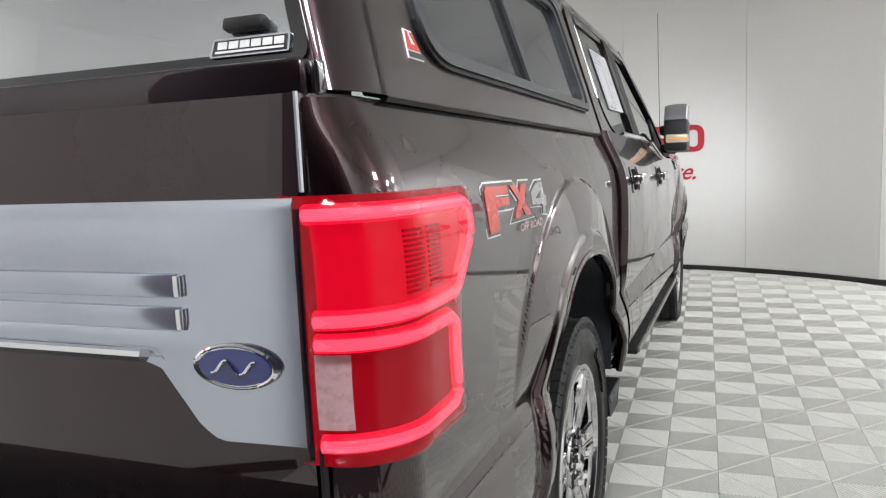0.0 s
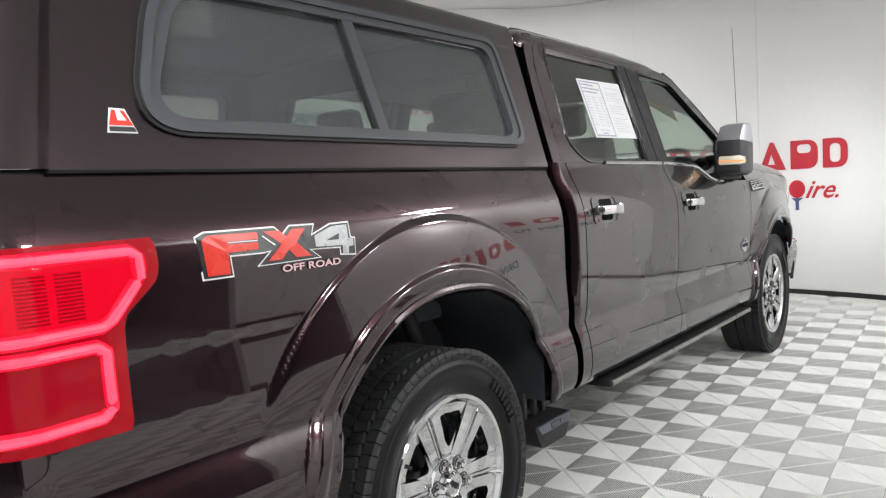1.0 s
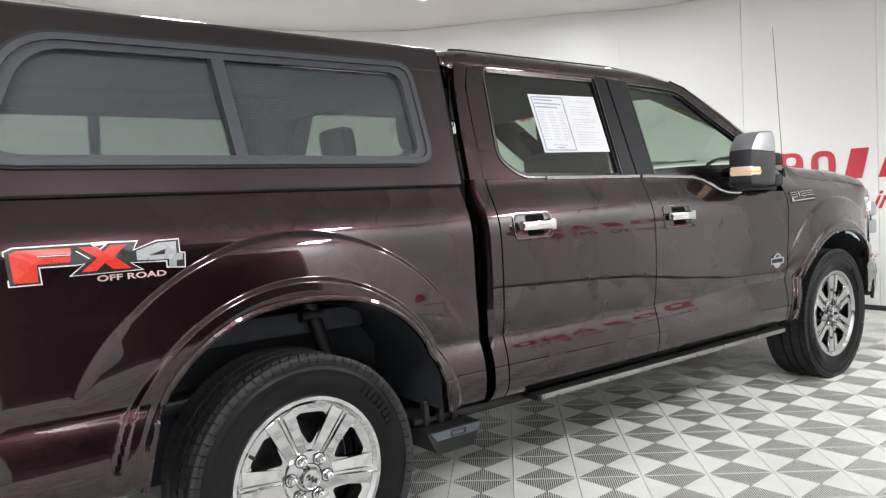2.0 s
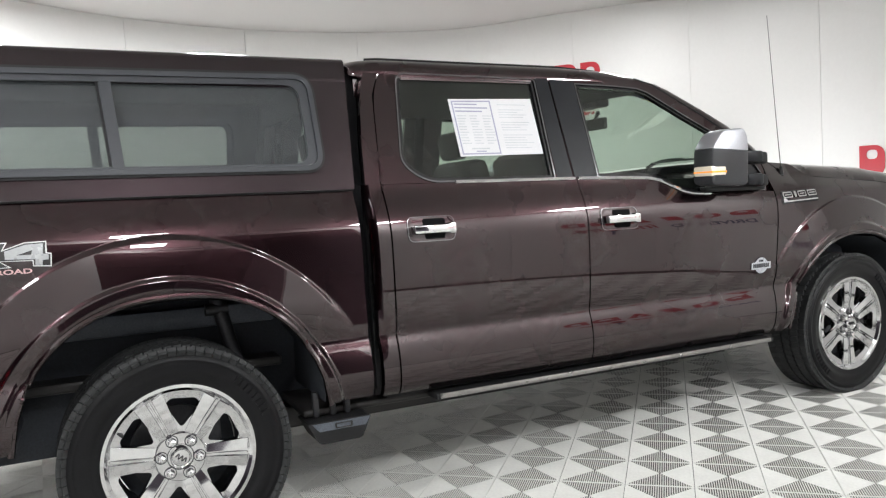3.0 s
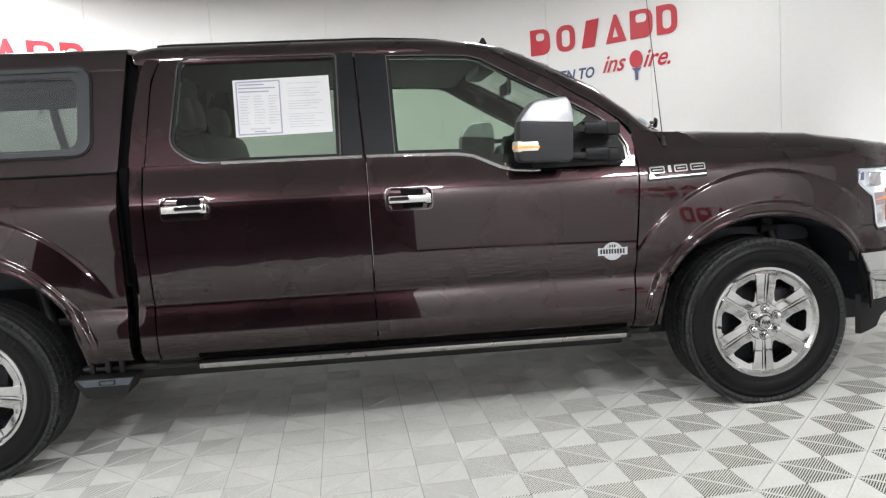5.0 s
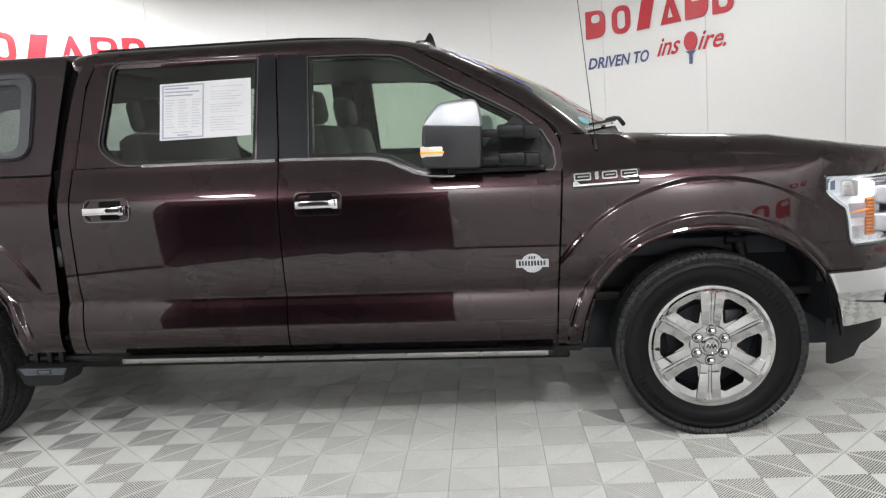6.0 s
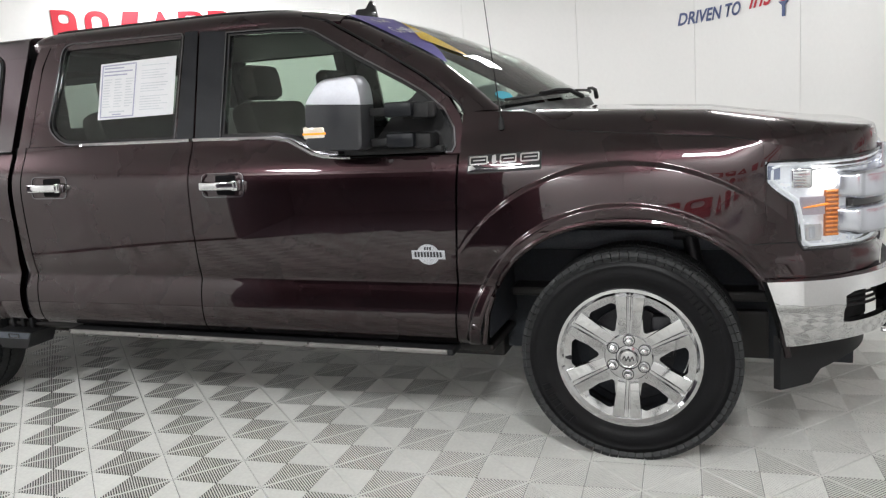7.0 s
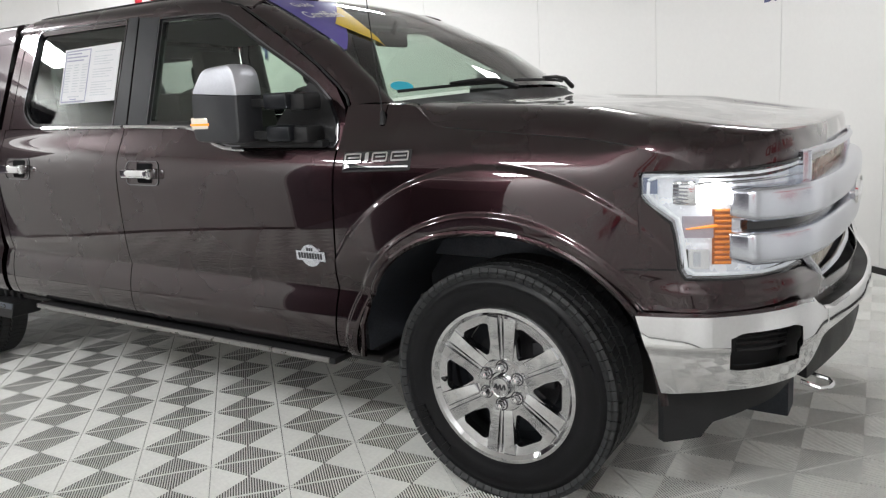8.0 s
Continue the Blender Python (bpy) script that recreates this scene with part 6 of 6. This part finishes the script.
# wipers
for v0, v1 in ((.98, .70), (.62, .30)):
    bm = bmesh.new()
    a = [Vector(ws_fn(.955 + .02 * t, v0 + (v1 - v0) * t)) + Vector((.012, 0, .014)) for t in np.linspace(0, 1, 12)]
    add_tube(bm, a, .0065, 6)
    wip = tpart("wiper", bm, M_BLACK, None, "black windshield wiper")
    bm = bmesh.new()
    add_tube(bm, [a[5] + Vector((.004, 0, .010)), a[8] + Vector((.012, 0, .014)), a[10] + Vector((.025, 0, .008)), Vector(ws_fn(1, v1 - .04)) + Vector((.04, 0, -.004))], [.005, .008, .010, .012], 8)
    tpart("wiper_arm", bm, M_BLACK, wip)

# windshield stickers (the glass's v runs from the left side, 0, to the right side, 1)
ws_patch("purple_sticker", ((.0, .985), (.045, .70), (.57, .990), (.57, .998)), M_PURPLE, "purple sticker with white words")
ws_patch("yellow_sticker", ((.15, .76), (.37, .915), (.575, .878), (.570, .882)), M_YELLOW, "yellow pennant sticker", .007)
bm = bmesh.new()
ring_pts = [(.86 + .045 * math.cos(t), .95 + .026 * math.sin(t)) for t in np.linspace(0, math.tau, 25)[:-1]]
bm.faces.new([bm.verts.new(Vector(ws_fn(*p)) + Vector((.5, 0, .85)) * .005) for p in ring_pts])
tpart("cyan_sticker", bm, M_CYAN, ws, "round cyan sticker")
for words, u0, v0, wide in (("Gold", .125, .955, .72), ("Certified", .245, .972, .68)):
    bm = text_mesh(words, .075, 0, .0012, wide)
    for v in bm.verts:
        p = Vector(ws_fn(u0 + (.055 - v.co.y) / .8, v0 - v.co.x / 1.42))
        v.co = p + Vector((.5, 0, .85)) * .013
    tpart("sticker_word", bm, M_DECALWHITE, ws, smooth=False)

# papers in the right rear window
def on_glass(off):
    return lambda a, b: (a, -(glass_y(b) + off), b)


pap = tpart("window_paper", plate([(1.260, 1.690), (1.694, 1.699), (1.697, 1.437), (1.266, 1.430)], [], on_glass(-.008), (0, .002, 0)), M_PAPER, None, "two printed white price sheets on the window", smooth=False)


def ink(x0, x1, z0, z1, m=M_INK):
    tpart("print_bar", plate([(x0, z0), (x1, z0), (x1, z1), (x0, z1)], [], on_glass(-.0065), (0, .001, 0)), m, pap, smooth=False)


fr = [(1.272, 1.682), (1.472, 1.686), (1.474, 1.440), (1.278, 1.438)]
tpart("print_frame", plate(fr, [inset(fr, .006)], on_glass(-.0065), (0, .001, 0)), M_BLUEINK, pap, smooth=False)
for k, (x0, x1) in enumerate(((1.285, 1.40), (1.285, 1.45), (1.285, 1.42))):
    ink(x0, x1, 1.664 - .016 * k, 1.670 - .016 * k, M_BLUEINK)
for col in (1.288, 1.352, 1.416):
    for k in range(11):
        ink(col, col + random.uniform(.025, .05), 1.612 - .0125 * k, 1.616 - .0125 * k)
ink(1.33, 1.42, 1.462, 1.468)
ink(1.35, 1.40, 1.450, 1.455, M_BLUEINK)
for k in range(18):
    if k not in (1, 6, 11):
        ink(1.505, 1.505 + random.uniform(.10, .165), 1.666 - .0118 * k, 1.6695 - .0118 * k)

# ---- the cabin ----
def seat(x, y, w, hr=True):
    st = tpart("seat", rounded_block((x + .20, y, .86), (.52, w, .17), .05), M_SEAT, None, "dark leather seat")
    bm = rounded_block((0, 0, 0), (.15, w, .62), .05)
    bmesh.ops.transform(bm, matrix=Matrix.Translation((x - .06, y, 1.17)) @ pose(0, 0, 0, 0, -12, 0), verts=bm.verts)
    tpart("seat_back", bm, M_SEAT, st)
    if hr:
        for yy in ((y,) if w < .7 else (y - w * .28, y + w * .28)):
            bm = rounded_block((0, 0, 0), (.10, .26, .17), .04)
            bmesh.ops.transform(bm, matrix=Matrix.Translation((x - .15, yy, 1.57)) @ pose(0, 0, 0, 0, -8, 0), verts=bm.verts)
            tpart("headrest", bm, M_SEAT, st)


def rounded_block(c, size, r):
    bm = bmesh.new()
    add_box(bm, c, size, bevel=r)
    return bm


seat(2.02, -.38, .52)
seat(2.02, .38, .52)
seat(1.12, 0, 1.30)
tpart("dashboard", rounded_block((2.98, 0, 1.08), (.42, 1.52, .30), .06), M_INTERIOR, None, "dark dashboard")
bm = bmesh.new()
add_tube(bm, [(2.62 + .055 * math.sin(t), .38 + .185 * math.cos(t), 1.17 + .17 * math.sin(t)) for t in np.linspace(0, math.tau, 33)[:-1]], .016, 8, closed=True)
sw = tpart("steering_wheel", bm, M_INTERIOR, None, "black steering wheel")
tpart("steering_hub", rounded_block((2.65, .38, 1.16), (.06, .16, .12), .02), M_INTERIOR, sw)
for dy, dz in ((-.12, .02), (.12, .02), (0, -.10)):
    tpart("steering_spoke", rounded_block((2.645, .38 + dy, 1.16 + dz), (.02, .14 if dz > 0 else .03, .03 if dz > 0 else .12), .006), M_INTERIOR, sw)
bm = bmesh.new()
add_box(bm, (2.66, 0, 1.665), (.03, .24, .07), bevel=.012)
rv = tpart("inner_mirror", bm, M_INTERIOR, None, "black inner mirror")
bm = bmesh.new()
add_tube(bm, [(2.67, 0, 1.69), (2.70, 0, 1.745)], .012, 8)
tpart("mirror_stem", bm, M_INTERIOR, rv)
bm = sheet(lambda u, v: (.83 + 1.62 * u, -.70 + 1.40 * v, 1.800 - .03 * smooth01(.6, 1, u) - .02 * abs(2 * v - 1) ** 2), 8, 8)
tpart("headliner", bm, M_INTERIOR)
bm = bmesh.new()
add_box(bm, (2.52, 0, 1.765), (.10, .55, .05), bevel=.015)
tpart("sun_visor", bm, M_GREYTRIM)

# ---- the ribbed floor tiles, laid cornerwise to the truck ----
TILE, T_ANG, T_AT = 0.28276, radians(-42.84), (2.336, -1.058)


def tile_ribs(worn):
    """Ribs of one tile: each quarter's ribs run square to its edge and meet the next quarter's on the diagonal.
    worn: whether the crowns are rounded off."""
    vs, fs = [], []
    n, rim, deep = 30, 0.0018, -0.0036
    half = TILE / 2 - 0.0010
    e = half - rim
    pitch = TILE / n
    w = pitch * 0.46
    for q in range(4):
        c, s = round(math.cos(q * math.pi / 2)), round(math.sin(q * math.pi / 2))

        def strip(rows):
            """Rows of (x, y0, y1, z): a rib's cross-section, swept from y0 to y1."""
            k = len(vs)
            for x, y0, y1, z in rows:
                for y in (y0, y1):
                    vs.append((x * c - y * s, x * s + y * c, z))
            for i in range(len(rows) - 1):
                fs.append((k + 2 * i, k + 2 * i + 1, k + 2 * i + 3, k + 2 * i + 2))
        # the tile's rim
        k = len(vs)
        for x, y, z in ((-half, half, 0), (half, half, 0), (e, e, 0), (-e, e, 0), (-half, half, deep), (half, half, deep), (e, e, deep), (-e, e, deep)):
            vs.append((x * c - y * s, x * s + y * c, z))
        fs.extend([(k, k + 1, k + 2, k + 3), (k, k + 4, k + 5, k + 1), (k + 3, k + 2, k + 6, k + 7)])
        for i in range(n):
            x = -TILE / 2 + (i + 0.5) * pitch
            if abs(x) > e - pitch * 0.6:
                continue
            a, b, t = x - w / 2, x + w / 2, w * 0.20
            if worn:
                strip([(a, e, abs(a) + .0012, deep), (a, e, abs(a) + .0012, -0.0014), (a + t, e, abs(a + t) + .0012, 0), (b - t, e, abs(b - t) + .0012, 0), (b, e, abs(b) + .0012, -0.0014), (b, e, abs(b) + .0012, deep)])
            else:
                strip([(a, e, abs(a), deep), (a, e, abs(a), 0), (b, e, abs(b), 0), (b, e, abs(b), deep)])
    # the valley floor between the ribs, the last face; its dark colour paints in the shade
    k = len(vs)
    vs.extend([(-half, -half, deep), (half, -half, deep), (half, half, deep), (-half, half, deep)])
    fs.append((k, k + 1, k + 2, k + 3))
    return vs, fs


vs, fs = tile_ribs(True)
tile_mesh = bpy.data.meshes.new("floor_tile")
tile_mesh.from_pydata(vs, [], fs)
tile_mesh.materials.append(M_TILE)
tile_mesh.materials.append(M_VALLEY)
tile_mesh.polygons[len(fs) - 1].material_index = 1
vs, fs = tile_ribs(False)
bm = bmesh.new()
ring = [bm.verts.new(on_wall(math.tau * i / 120, -0.0165, -0.16)) for i in range(120)]
bm.faces.new(ring)
r = bmesh.ops.extrude_face_region(bm, geom=list(bm.faces))
bmesh.ops.translate(bm, verts=[v for v in r["geom"] if isinstance(v, bmesh.types.BMVert)], vec=(0, 0, -0.1))
floor = tagged(part("floor", bm, M_SUB, smooth=False), "grey ribbed interlocking plastic tile floor", "floor", kind="structure")
e1, e2 = (math.cos(T_ANG), math.sin(T_ANG)), (-math.sin(T_ANG), math.cos(T_ANG))
cells = []
for i in range(-30, 31):
    for j in range(-30, 31):
        x = T_AT[0] + TILE * ((i + .5) * e1[0] + (j + .5) * e2[0])
        y = T_AT[1] + TILE * ((i + .5) * e1[1] + (j + .5) * e2[1])
        a = math.atan2(y - MID[1], x - MID[0])
        if math.hypot(x - MID[0], y - MID[1]) < wall_radius(a) + 0.10:
            cells.append((abs(y + 2.2) + 0.35 * abs(x - 1.9), x, y))
cells.sort()
spin = pose(0, 0, 0, 0, 0, math.degrees(T_ANG))
for _, x, y in cells[:300]:
    ob = new("floor_tile", tile_mesh)
    ob.parent = floor
    ob.matrix_basis = pose(x, y, 0) @ spin
base_v = np.array(vs) @ np.array(spin.to_3x3()).T
loops = np.concatenate([np.array(f) for f in fs])
sizes = np.array([len(f) for f in fs])
rest = cells[300:]
me = bpy.data.meshes.new("floor_tiles")
allv = np.concatenate([base_v + np.array((x, y, 0)) for _, x, y in rest])
me.vertices.add(len(allv))
me.vertices.foreach_set("co", allv.ravel())
all_loops = np.concatenate([loops + k * len(vs) for k in range(len(rest))])
me.loops.add(len(all_loops))
me.loops.foreach_set("vertex_index", all_loops)
tot = np.tile(sizes, len(rest))
me.polygons.add(len(tot))
me.polygons.foreach_set("loop_start", np.concatenate([[0], np.cumsum(tot)[:-1]]))
me.update(calc_edges=True)
me.materials.append(M_TILE)
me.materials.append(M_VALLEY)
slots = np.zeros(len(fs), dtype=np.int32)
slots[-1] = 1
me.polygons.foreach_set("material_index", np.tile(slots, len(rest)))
ob = new("floor_tiles", me)
ob.parent = floor
tagged(ob, kind="stuff")
